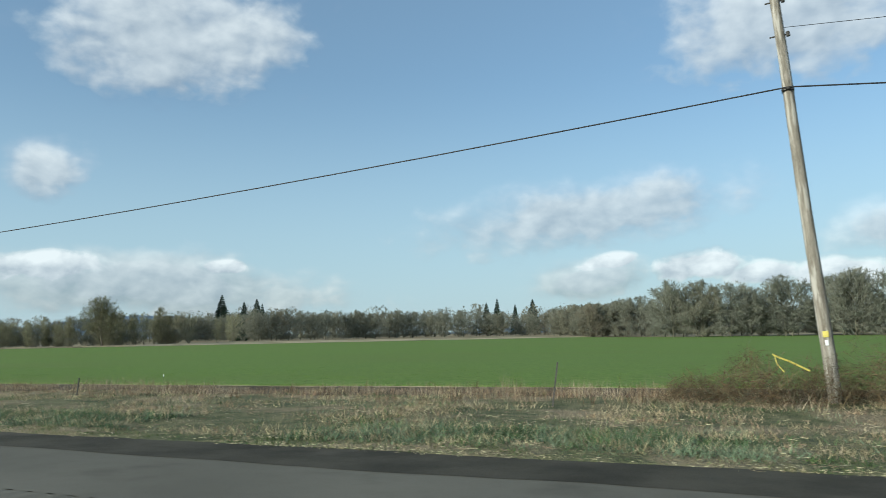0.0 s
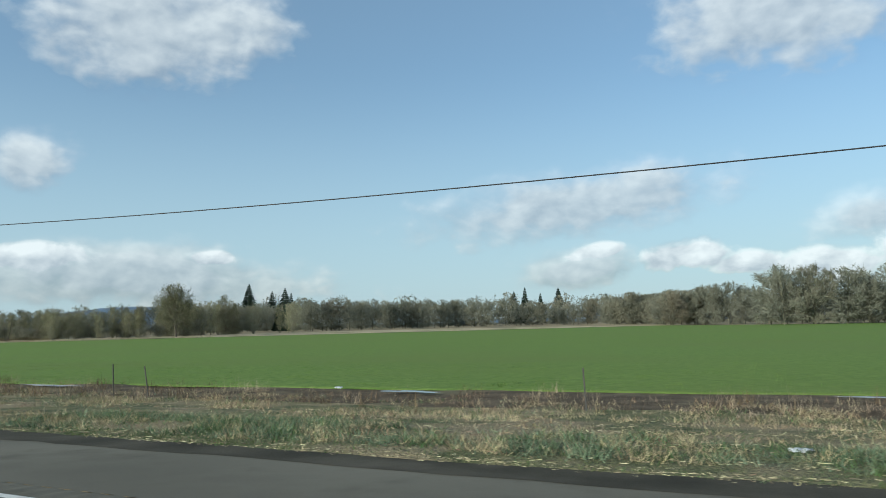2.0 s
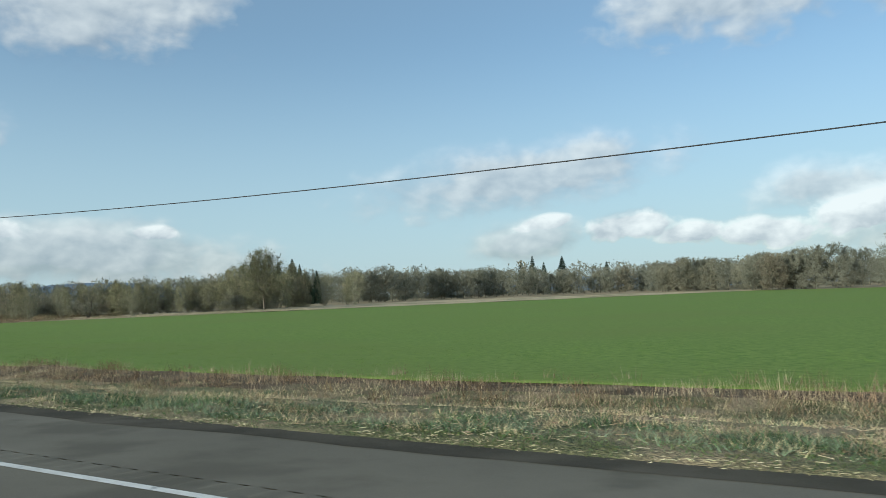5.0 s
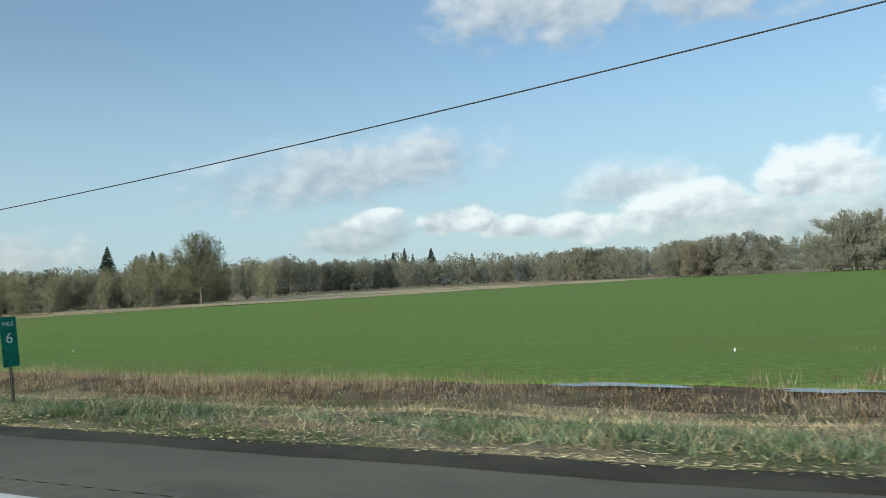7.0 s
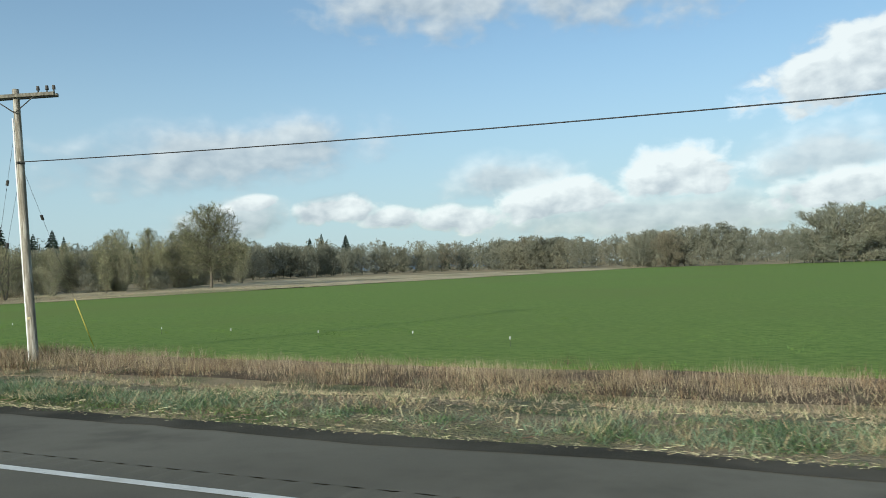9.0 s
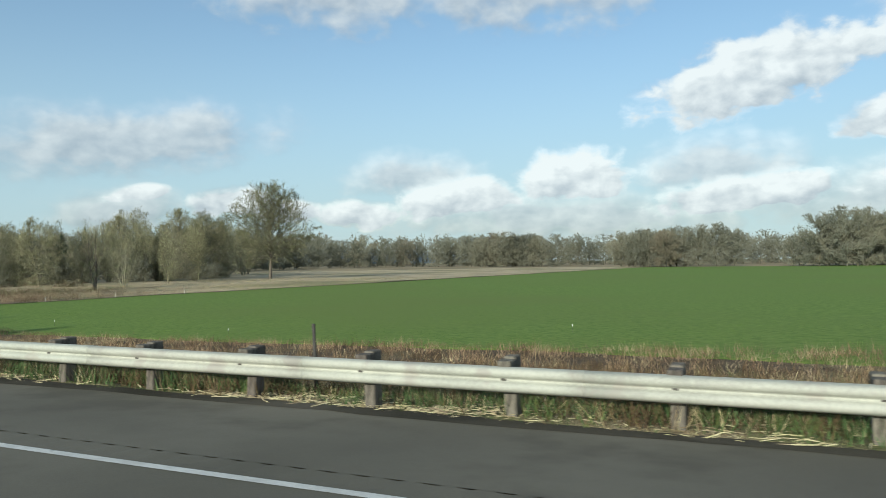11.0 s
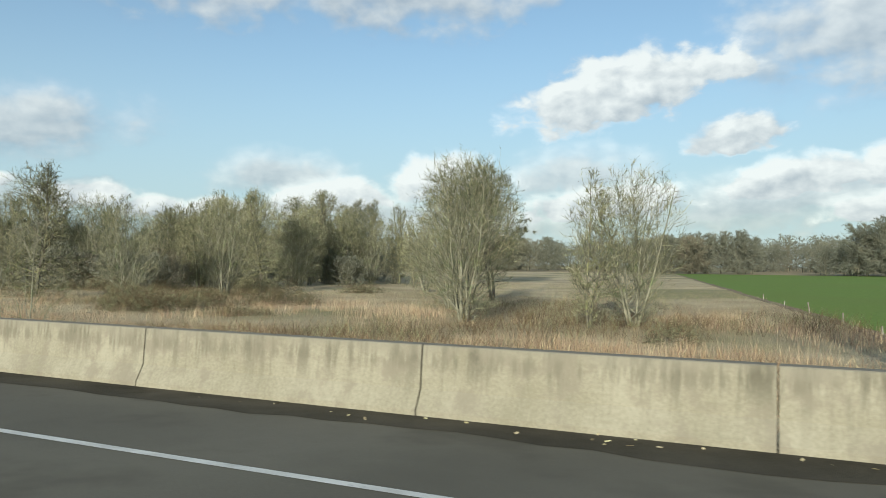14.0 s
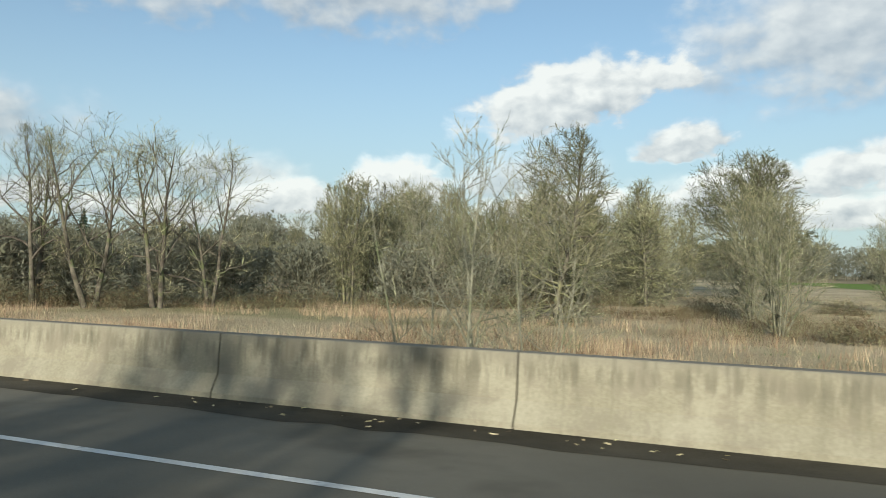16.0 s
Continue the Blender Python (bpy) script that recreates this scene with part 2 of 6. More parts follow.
M["bark_moss"] = material("mossy_bark", (0.075, 0.065, 0.048), (0.20, 0.185, 0.135), 2.0, 14.0, 0.95, 0.8, third=(0.22, 0.22, 0.11), third_scale=1.3,
                          third_lo=0.45, third_hi=0.6, spread=0.15, bump_scale=0.04)
M["twig_pale"] = material("lichen_twig", (0.24, 0.225, 0.13), (0.47, 0.44, 0.29), 0.35, 3.0, 0.95, 0.0, island=0.35, spread=0.2, thin=0.18)
M["twig"] = material("mossy_twig", (0.115, 0.117, 0.06), (0.285, 0.277, 0.158), 0.35, 3.0, 0.95, 0.0, island=0.4, spread=0.38, thin=0.18)
M["twig_tan"] = material("tan_twig", (0.15, 0.13, 0.08), (0.34, 0.30, 0.20), 0.35, 3.0, 0.95, 0.0, island=0.35, spread=0.3, thin=0.18)
M["twig_dark"] = material("dark_twig", (0.06, 0.062, 0.035), (0.17, 0.165, 0.095), 0.35, 3.0, 0.95, 0.0, island=0.4, thin=0.18)
# far woods: distance haze is mixed into these greyed base colours
M["far_wood"] = material("far_wood", (0.16, 0.166, 0.125), (0.255, 0.255, 0.192), 0.05, 0.5, 0.95, 0.0, island=0.2, thin=0.3)
M["far_twig"] = material("far_twig", (0.175, 0.173, 0.122), (0.28, 0.27, 0.195), 0.05, 0.5, 0.95, 0.0, island=0.2, thin=0.3)
M["far_tan"] = material("far_tan", (0.16, 0.142, 0.098), (0.26, 0.232, 0.165), 0.05, 0.5, 0.95, 0.0, island=0.2, thin=0.3)
M["far_trunk"] = material("far_trunk", (0.07, 0.068, 0.045), (0.17, 0.16, 0.11), 0.3, 3.0, 0.95, 0.0)
M["needle"] = material("needle", (0.02, 0.04, 0.024), (0.05, 0.08, 0.048), 0.2, 2.0, 0.9, 0.0, island=0.4)
M["ivy"] = material("ivy", (0.018, 0.035, 0.014), (0.05, 0.08, 0.03), 0.6, 6.0, 0.6, 0.0, island=0.35)
# the blue is air haze, put into the hills' base colour
M["hill"] = material("hazed_wooded_hill", (0.10, 0.15, 0.21), (0.14, 0.20, 0.27), 0.01, 0.1, 1.0, 0.0)
M["pole"] = material("weathered_pole", (0.14, 0.122, 0.092), (0.32, 0.29, 0.235), 3.0, 30.0, 0.9, 0.7, third=(0.40, 0.375, 0.32), third_scale=1.5,
                     stretch=(5, 5, 0.5), bump_scale=0.02)
M["post_wood"] = material("post_wood", (0.065, 0.058, 0.048), (0.20, 0.18, 0.145), 4.0, 40.0, 0.95, 0.6, spread=0.2, stretch=(3, 3, 0.6))
M["steel"] = material("galvanised", (0.29, 0.295, 0.255), (0.41, 0.415, 0.355), 1.2, 25.0, 0.75, 0.08, 0.0, third=(0.31, 0.30, 0.26), third_scale=1.5,
                      spread=0.05)
M["iron"] = material("dark_iron", (0.03, 0.03, 0.028), (0.085, 0.078, 0.068), 3.0, 40.0, 0.8, 0.2, 0.1)
M["cable"] = material("cable", (0.012, 0.012, 0.014), (0.03, 0.03, 0.03), 3.0, 40.0, 0.6, 0.0)
M["yellow"] = material("yellow_plastic", (0.48, 0.40, 0.07), (0.64, 0.55, 0.14), 3.0, 30.0, 0.6, 0.05)
M["pole_band"] = material("faded_tag", (0.36, 0.30, 0.16), (0.50, 0.43, 0.25), 6.0, 40.0, 0.8, 0.0)
M["white"] = material("white_plastic", (0.6, 0.6, 0.58), (0.8, 0.8, 0.78), 3.0, 30.0, 0.6, 0.05)
M["sign_green"] = material("sign_green", (0.0, 0.13, 0.085), (0.005, 0.19, 0.125), 3.0, 30.0, 0.45, 0.02, third=(0.0, 0.10, 0.07), third_scale=6.0)
M["sign_letter"] = material("sign_letter", (0.55, 0.62, 0.60), (0.75, 0.8, 0.78), 9.0, 60.0, 0.5, 0.0)
M["orange"] = material("orange_flag", (0.45, 0.12, 0.08), (0.60, 0.20, 0.14), 6.0, 60.0, 0.7, 0.0)
M["litter"] = material("pale_litter", (0.5, 0.52, 0.55), (0.75, 0.77, 0.8), 6.0, 60.0, 0.6, 0.0)


def concrete_material():
    """Cream concrete with dark runs from the top edge and blotches."""
    m = bpy.data.materials.new("stained_concrete")
    m.use_nodes = True
    g = Nodes(m.node_tree)
    co = g.add("ShaderNodeTexCoord").outputs["UV"]
    mp = g.add("ShaderNodeMapping")
    mp.inputs["Scale"].default_value = (5.0, 0.55, 1.0)
    g.link(co, mp.inputs[0])
    runs = g.noise(mp.outputs[0], 1.0, 5.0, 0.7)
    big, fine = g.noise(co, 1.1, 5.0, 0.6), g.noise(co, 26.0, 4.0, 0.6)
    col = g.mix(g.ramp(g.math("ADD", g.math("MULTIPLY", big, 0.6), g.math("MULTIPLY", fine, 0.4)), 0.35, 0.65), (0.225, 0.205, 0.142), (0.325, 0.300, 0.222))
    sep = g.add("ShaderNodeSeparateXYZ")
    g.link(co, sep.inputs[0])
    up = g.ramp(sep.outputs[1], 0.15, 0.85)
    stain = g.math("MULTIPLY", g.ramp(runs, 0.47, 0.62), g.math("MULTIPLY_ADD", up, 0.8, 0.12))
    col = g.mix(stain, col, (0.10, 0.09, 0.062))
    blot = g.math("MULTIPLY", g.ramp(g.noise(co, 2.3, 6.0, 0.65), 0.48, 0.62), 0.75)
    col = g.mix(blot, col, (0.215, 0.19, 0.14))
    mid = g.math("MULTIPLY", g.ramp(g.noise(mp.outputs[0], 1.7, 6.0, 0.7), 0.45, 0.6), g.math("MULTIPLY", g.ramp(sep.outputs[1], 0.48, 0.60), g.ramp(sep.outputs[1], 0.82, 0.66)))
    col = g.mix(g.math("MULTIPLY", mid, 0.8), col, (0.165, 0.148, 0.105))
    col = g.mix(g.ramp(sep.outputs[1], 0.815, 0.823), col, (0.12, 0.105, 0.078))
    topband = g.math("MULTIPLY", g.ramp(g.math("ADD", sep.outputs[1], g.math("MULTIPLY", big, 0.5)), 0.92, 1.08), 0.62)
    col = g.mix(topband, col, (0.22, 0.20, 0.15))
    bs = g.add("ShaderNodeBsdfPrincipled")
    g.put(bs.inputs["Base Color"], col)
    bs.inputs["Roughness"].default_value = 0.9
    bp = g.add("ShaderNodeBump")
    bp.inputs["Strength"].default_value, bp.inputs["Distance"].default_value = 0.4, 0.01
    g.link(g.math("ADD", fine, big), bp.inputs["Height"])
    g.link(bp.outputs[0], bs.inputs["Normal"])
    out = g.add("ShaderNodeOutputMaterial")
    g.link(bs.outputs[0], out.inputs[0])
    return m


M["concrete"] = concrete_material()


def water_material():
    m = bpy.data.materials.new("puddle_water")
    m.use_nodes = True
    g = Nodes(m.node_tree)
    co = g.add("ShaderNodeTexCoord").outputs["Object"]
    bs = g.add("ShaderNodeBsdfPrincipled")
    bs.inputs["Base Color"].default_value = (0.03, 0.028, 0.022, 1)
    bs.inputs["Roughness"].default_value = 0.04
    bp = g.add("ShaderNodeBump")
    bp.inputs["Strength"].default_value, bp.inputs["Distance"].default_value = 0.06, 0.01
    g.link(g.noise(co, 5.0, 3.0), bp.inputs["Height"])
    g.link(bp.outputs[0], bs.inputs["Normal"])
    out = g.add("ShaderNodeOutputMaterial")
    g.link(bs.outputs[0], out.inputs[0])
    return m


M["water"] = water_material()


# ---------------------------------------------------------------- the line of the road
# heading turns right along the ride; s is metres along the lane, d metres to the right of it
TG = np.arange(-6.0, 24.01, 0.02)
TURN = np.interp(TG, [0, 3, 6, 9, 12, 16, 18], [1.249, 2.942, 3.053, 4.244, 4.290, -0.546, 0.0])
SPEED = 27.911 + 0.460 * (TG - 8) / 8 + np.interp(TG, [2, 5, 8, 11, 14], [0, 0.084, 0.755, 0.156, 0])
HEAD = np.cumsum(TURN) * 0.02
HEAD = np.radians(HEAD - np.interp(0, TG, HEAD))
LX, LY, LS = np.cumsum(-np.cos(HEAD) * SPEED) * 0.02, np.cumsum(np.sin(HEAD) * SPEED) * 0.02, np.cumsum(SPEED) * 0.02
LX, LY, LS = LX - np.interp(0, TG, LX), LY - np.interp(0, TG, LY), LS - np.interp(0, TG, LS)


def lane(s, d):
    """World x, y of the place s along and d to the right."""
    q = np.interp(s, LS, HEAD)
    return np.interp(s, LS, LX) + d * np.sin(q), np.interp(s, LS, LY) + d * np.cos(q)


def facing(s):
    """Turn about z that lays a thing's x along the way back and its y away from the road."""
    return -math.degrees(float(np.interp(s, LS, HEAD)))


def white_at(s):
    return np.interp(s, [0, 175, 250, 320, 360, 450], [5.0, 3.85, 4.36, 4.5, 4.62, 4.74])


def asphalt_at(s):
    return np.interp(s, [0, 84, 185, 250, 285, 310, 600], [8.1, 7.35, 6.3, 6.45, 7.0, 7.75, 7.85])


def grass_at(s):
    return np.interp(s, [0, 42, 84, 98, 185, 250, 285, 310, 600], [9.7, 8.7, 7.85, 7.7, 6.9, 6.8, 7.4, 8.0, 8.05])


def bank(s):
    return np.interp(s, [0, 170, 420, 470], [0.032, 0.056, 0.056, 0.048])


def drop(s):
    """How far the land lies below the road: less at the start of the ride."""
    return np.interp(s, [0, 35, 60, 92, 127, 180], [0.0, 0.25, 0.35, 0.5, 0.7, 1.0])


def land(s, d):
    """Height of the ground."""
    s, d = np.broadcast_arrays(np.asarray(s, float), np.asarray(d, float))
    ga = grass_at(s)
    edge = -bank(s) * ga
    over = np.clip(d - ga, 0, None)
    k = drop(s)
    prof = np.interp(over, [0, 2.2, 5.0, 7.3, 8.6, 10.3, 13, 23, 43, 70, 112], [0, 0.14, 0.55, 1.05, 1.12, 0.98, 1.02, 1.35, 1.75, 1.95, 2.05])
    far = np.clip((d - 20) / 100, 0, 1)
    low = edge - prof * k - (1 - k) * far * 2.05 + (edge + 0.40) * -1.0 * far
    bridge = np.clip((s - 300) / 40, 0, 1)
    steep = np.interp(over, [0, 0.8, 4.5, 7, 112], [0.03, 0.12, 1.6, 2.0, 2.05])
    low = np.where(over > 0, low * (1 - bridge) + (edge - steep) * bridge, low)
    road = -bank(s) * d
    road = np.where(d < -9, -bank(s) * -9 - np.clip(-9 - d, 0, 20) * 0.1, road)
    return np.where(d <= ga, road, low)


# ---------------------------------------------------------------- mesh helpers
def mesh_from(name, verts, faces, mats, index=None, smooth=False, uv=None):
    me = bpy.data.meshes.new(name)
    me.from_pydata(verts if isinstance(verts, list) else verts.tolist(), [], faces if isinstance(faces, list) else faces.tolist())
    for m in mats if isinstance(mats, (list, tuple)) else [mats]:
        me.materials.append(m)
    if index is not None:
        me.polygons.foreach_set("material_index", np.asarray(index, np.int32))
    if smooth:
        me.polygons.foreach_set("use_smooth", np.ones(len(me.polygons), bool))
    if uv is not None:
        layer = me.uv_layers.new(name="uv")
        loops = np.zeros(len(me.loops), np.int32)
        me.loops.foreach_get("vertex_index", loops)
        layer.data.foreach_set("uv", np.asarray(uv, np.float32)[loops].ravel())
    me.update()
    return me


def part(name, me, parent, label="", m=None):
    ob = new(name, me)
    if parent is not None:
        ob.parent = parent
    if m is not None:
        ob.matrix_basis = m
    if label:
        ob["label"] = label
    return ob


def thing(name, label, category, m=None, group="", kind=""):
    ob = new(name)
    if m is not None:
        ob.matrix_basis = m
    return tagged(ob, label, category, group, kind)


def at(s, d, z=None, turn=0.0):
    x, y = lane(s, d)
    return pose(float(x), float(y), float(land(s, d) if z is None else z), 0, 0, facing(s) + turn)


def sheet(ss, dd, zfun):
    """Grid over s and d; returns verts and quads that face up."""
    S, D = np.meshgrid(ss, dd, indexing="ij")
    x, y = lane(S, D)
    v = np.stack([x, y, zfun(S, D)], -1).reshape(-1, 3)
    n, m = len(ss), len(dd)
    i = (np.arange(n - 1)[:, None] * m + np.arange(m - 1)[None]).ravel()
    f = np.stack([i, i + 1, i + m + 1, i + m], -1)
    return v, f


def ribbon(ss, near, far, lift):
    """Strip along the road between two offsets, lying on the road."""
    a, b = np.broadcast_to(near, ss.shape), np.broadcast_to(far, ss.shape)
    v = []
    for d in (a, b):
        x, y = lane(ss, d)
        v.append(np.stack([x, y, -bank(ss) * d + lift], -1))
    v = np.stack(v, 1).reshape(-1, 3)
    i = np.arange(len(ss) - 1) * 2
    return v, np.stack([i, i + 1, i + 3, i + 2], -1)


def box(bm, x0, x1, y0, y1, z0, z1, bevel=0.0):
    r = bmesh.ops.create_cube(bm, size=1.0, matrix=Matrix.Translation(((x0 + x1) / 2, (y0 + y1) / 2, (z0 + z1) / 2))
                              @ Matrix.Diagonal((x1 - x0, y1 - y0, z1 - z0, 1)))
    if bevel:
        edges = list({e for v in r["verts"] for e in v.link_edges})
        bmesh.ops.bevel(bm, geom=edges, offset=bevel, segments=1, affect="EDGES")


def rod(bm, a, b, r0, r1, sides=8, caps=True):
    a, b = Vector(a), Vector(b)
    m = Matrix.Translation((a + b) / 2) @ (b - a).to_track_quat("Z", "Y").to_matrix().to_4x4()
    bmesh.ops.create_cone(bm, cap_ends=caps, segments=sides, radius1=r0, radius2=r1, depth=(b - a).length, matrix=m)


def done(bm, name, mat, smooth=False):
    me = bpy.data.meshes.new(name)
    bm.to_mesh(me)
    bm.free()
    me.materials.append(mat)
    if smooth:
        me.polygons.foreach_set("use_smooth", np.ones(len(me.polygons), bool))
    return me


# ---------------------------------------------------------------- ground, field, road
EDGE_A, EDGE_B = np.array((-328.0, 151.0)), np.array((-110.0, 450.0))     # far edge of the wheat


GRID = []


def turf(s, d):
    """Height of the built, uneven ground, read from its own grid."""
    ss, offs, z = GRID
    o = np.clip(d - grass_at(s), -0.25, 117.0)
    a = np.clip((s - ss[0]) / 2.0, 0, len(ss) - 1.001)
    i = a.astype(int)
    j = np.clip(np.searchsorted(offs, o, side="right") - 1, 0, len(offs) - 2)
    u, w = a - i, (o - offs[j]) / (offs[j + 1] - offs[j])
    return (z[i, j] * (1 - u) + z[i + 1, j] * u) * (1 - w) + (z[i, j + 1] * (1 - u) + z[i + 1, j + 1] * u) * w


def build_ground():
    ss = np.arange(-120, 640.1, 2.0)
    offs = np.array([-60, -40, -22, -12, -0.25, 0, 0.4, 0.8, 1.2, 1.8, 2.5, 3.2, 4, 5, 6, 7, 8, 9, 10, 11, 12, 14, 17, 21, 26, 33, 42, 55, 75, 100, 112, 118])
    S, O = np.meshgrid(ss, offs, indexing="ij")
    ga = grass_at(S)
    D = np.where(O < -0.5, O + 8, ga + O)
    x, y = lane(S, D)
    z = land(S, D)
    wob = np.array([noise.noise((a * 0.22, b * 0.22, 3.0)) * 0.10 + noise.noise((a * 0.9, b * 0.9, 7.0)) * 0.05 for a, b in zip(x.ravel(), y.ravel())]).reshape(x.shape)
    z = z + np.where((O > 0.3) & (O < 13), wob, wob * 0.3 * (O > 0))
    z = np.where(D < ga - 0.1, z - 0.12, z)
    z = np.where(O > 117, z - 0.5, z)
    GRID.extend((ss, offs, z))
    v = np.stack([x, y, z], -1).reshape(-1, 3)
    n, m = len(ss), len(offs)
    i = (np.arange(n - 1)[:, None] * m + np.arange(m - 1)[None])
    f = np.stack([i, i + 1, i + m + 1, i + m], -1).reshape(-1, 4)
    sc, oc = (S[:-1, :-1] + 1.0), np.broadcast_to((offs[:-1] + offs[1:]) / 2, (n - 1, m - 1))
    mud0 = np.interp(sc, [0, 30, 42, 100, 125, 172, 180, 200, 207, 300], [10.5, 9.5, 8.6, 8.6, 9.6, 9.4, 8.6, 8.6, 9.3, 9.3])
    idx = np.where(oc > mud0, 1, 0)
    idx = np.where(oc > 15, 2, idx)
    idx = np.where((sc > 296) & (sc < 362) & (oc > 2.5) & (oc < 21), 1, idx)
    idx = np.where((sc > 362) & (oc > 3.0), 2, idx)
    idx = np.where(oc < -0.3, 3, idx)
    big = 4500.0
    v2 = np.array([(-big, -big, -2.45), (big, -big, -2.45), (big, big, -2.45), (-big, big, -2.45)])
    f2 = [[len(v), len(v) + 1, len(v) + 2, len(v) + 3]]
    me = mesh_from("ground", np.vstack([v, v2]), f.tolist() + f2, [M["verge"], M["mud"], M["fallow"], M["far_ground"]], list(idx.ravel()) + [3], True)
    tagged(new("ground", me), "rough grassy verge and low farmland beside the road", "ground", kind="structure")


def wheat_start(s):
    return np.interp(s, [0, 40, 90, 140, 190, 250, 290, 315, 340, 360, 384], [24, 23, 19.5, 19.0, 18.6, 18.6, 20.0, 26.5, 28.0, 25.0, 28.0])


def build_field():
    ss = np.arange(-120, 384.1, 2.0)
    fr = np.linspace(0, 1, 40) ** 2.0
    v = []
    for s in ss:
        a = float(wheat_start(s)) + 0.5 * noise.noise((s * 0.23, 1.0, 0.0)) + 0.3 * noise.noise((s * 0.9, 1.0, 0.0))
        b = 118.0
        d = a + fr * (b - a)
        x, y = lane(np.full(40, s), d)
        z = land(np.full(40, s), d) + np.minimum(0.05, 0.4 * (d - a)) 
        v.append(np.stack([x, y, z], -1))
    n, m = len(ss), 40
    v = np.array(v).reshape(-1, 3)
    i = (np.arange(n - 1)[:, None] * m + np.arange(m - 1)[None]).ravel()
    f = np.stack([i, i + 1, i + m + 1, i + m], -1).tolist()
    # level land further out, to the woods
    ring = [(*lane(s, 118.0), land(s, 118.0) + 0.05) for s in np.append(np.arange(-120, 380, 8.0), 383.9)]
    e = EDGE_B - EDGE_A
    last = np.array([float(c) for c in ring[-1][:2]])
    k = np.dot(last - EDGE_A, e) / np.dot(e, e)
    far = [EDGE_A + e * q for q in np.linspace(k, 1, 6)] + [np.array(p) for p in ((-60, 410), (60, 395), (200, 400), (420, 420), (700, 300), (600, 0))]
    pts = [(float(a), float(b), float(c)) for a, b, c in ring] + [(float(p[0]), float(p[1]), -2.40) for p in far]
    b0 = len(v)
    v = np.vstack([v, np.array(pts)])
    f.append(list(range(b0, b0 + len(pts)))[::-1])
    # the corner beyond the last of the lane's cross lines
    reach = k * np.linalg.norm(e)
    b1, extra = len(v), []
    for u in np.linspace(0, 1, 30) ** 1.4:
        near = np.array([float(c) for c in lane(383.9, 28.3 + u * 89.7)])
        edge = EDGE_A + e / np.linalg.norm(e) * reach * u
        z0, z1 = float(land(383.9, 28.3 + u * 89.7)) + 0.05, -2.37 + 0.12 * noise.noise((edge[0] * 0.05, edge[1] * 0.05, 2.0))
        for w in np.linspace(0, 1, 5):
            q = near * (1 - w) + edge * w
            extra.append((q[0], q[1], z0 * (1 - w) + z1 * w))
    v = np.vstack([v, np.array(extra)])
    f += [[b1 + a * 5 + c, b1 + a * 5 + c + 5, b1 + a * 5 + c + 6, b1 + a * 5 + c + 1] for a in range(29) for c in range(4)]
    me = mesh_from("wheat_field", v, f, M["field"], smooth=True)
    tagged(new("wheat_field", me), "flat bright green field of young winter wheat", "field", kind="structure")


def build_road():
    road = tagged(new("road"), "worn brown-grey asphalt road with a dark ragged shoulder edge", "road", kind="structure")
    ss = np.arange(-120, 640.1, 1.5)
    w = white_at(ss)
    v, f = ribbon(ss, -9.0, w + 0.16, 0.0)
    part("carriageway", mesh_from("carriageway", v, f, M["asphalt"]), road)
    v, f = ribbon(ss, w + 0.5, grass_at(ss) + 0.05, 0.0)
    part("shoulder", mesh_from("shoulder", v, f, M["asphalt"]), road)
    # milled strip with grooves, left plain on the bridge
    fs = np.arange(-10, 372, 0.075)
    depth = np.where((np.arange(len(fs)) % 4) == 1, -0.008, np.where((np.arange(len(fs)) % 4) == 2, -0.005, 0.0))
    depth = np.where(fs > 366, 0.0, depth)
    a = white_at(fs)
    v, f = ribbon(fs, a + 0.16, a + 0.5, 0.0)
    v[:, 2] += np.repeat(depth, 2)
    part("rumble_strip", mesh_from("rumble_strip", v, f, M["asphalt"]), road)
    for lo, hi in ((-120, -10.0), (371.9, 640)):
        cs = np.linspace(lo, hi, 90)
        v, f = ribbon(cs, white_at(cs) + 0.16, white_at(cs) + 0.5, 0.0)
        part("shoulder", mesh_from("shoulder_strip", v, f, M["asphalt"]), road)
    # dark ragged seal along the edge
    es = np.arange(-120, 640.1, 0.5)
    rag = np.array([0.16 * noise.noise((s * 0.35, 0, 0)) + 0.08 * noise.noise((s * 1.7, 4, 0)) for s in es])
    rag2 = np.array([0.14 * noise.noise((s * 0.5, 9, 0)) + 0.10 * noise.noise((s * 2.1, 3, 0)) for s in es])
    inner = asphalt_at(es) + rag - 0.05 - np.interp(es, [300, 360, 372], [0, 0.35, 0.75]) + np.where(es > 366, 1.6 * rag, 0)
    v, f = ribbon(es, inner, np.maximum(inner + 0.1, grass_at(es) + 0.12 + rag2), 0.004)
    part("dark_edge", mesh_from("dark_edge", v, f, M["asphalt_dark"]), road)
    v, f = ribbon(ss, w - 0.06, w + 0.06, 0.005)
    tagged(part("edge_line", mesh_from("edge_line", v, f, M["paint"]), None), "solid white painted edge line on the asphalt", "road marking", kind="structure")
    # centre lines, on the far side of the lane
    for k in range(2):
        v, f = ribbon(ss, w - 5.6 + k * 0.25, w - 5.5 + k * 0.25, 0.005)
        tagged(part("centre_line", mesh_from("centre_line", v, f, M["yellow"]), None), "solid yellow painted centre line on the asphalt", "road marking", kind="structure")


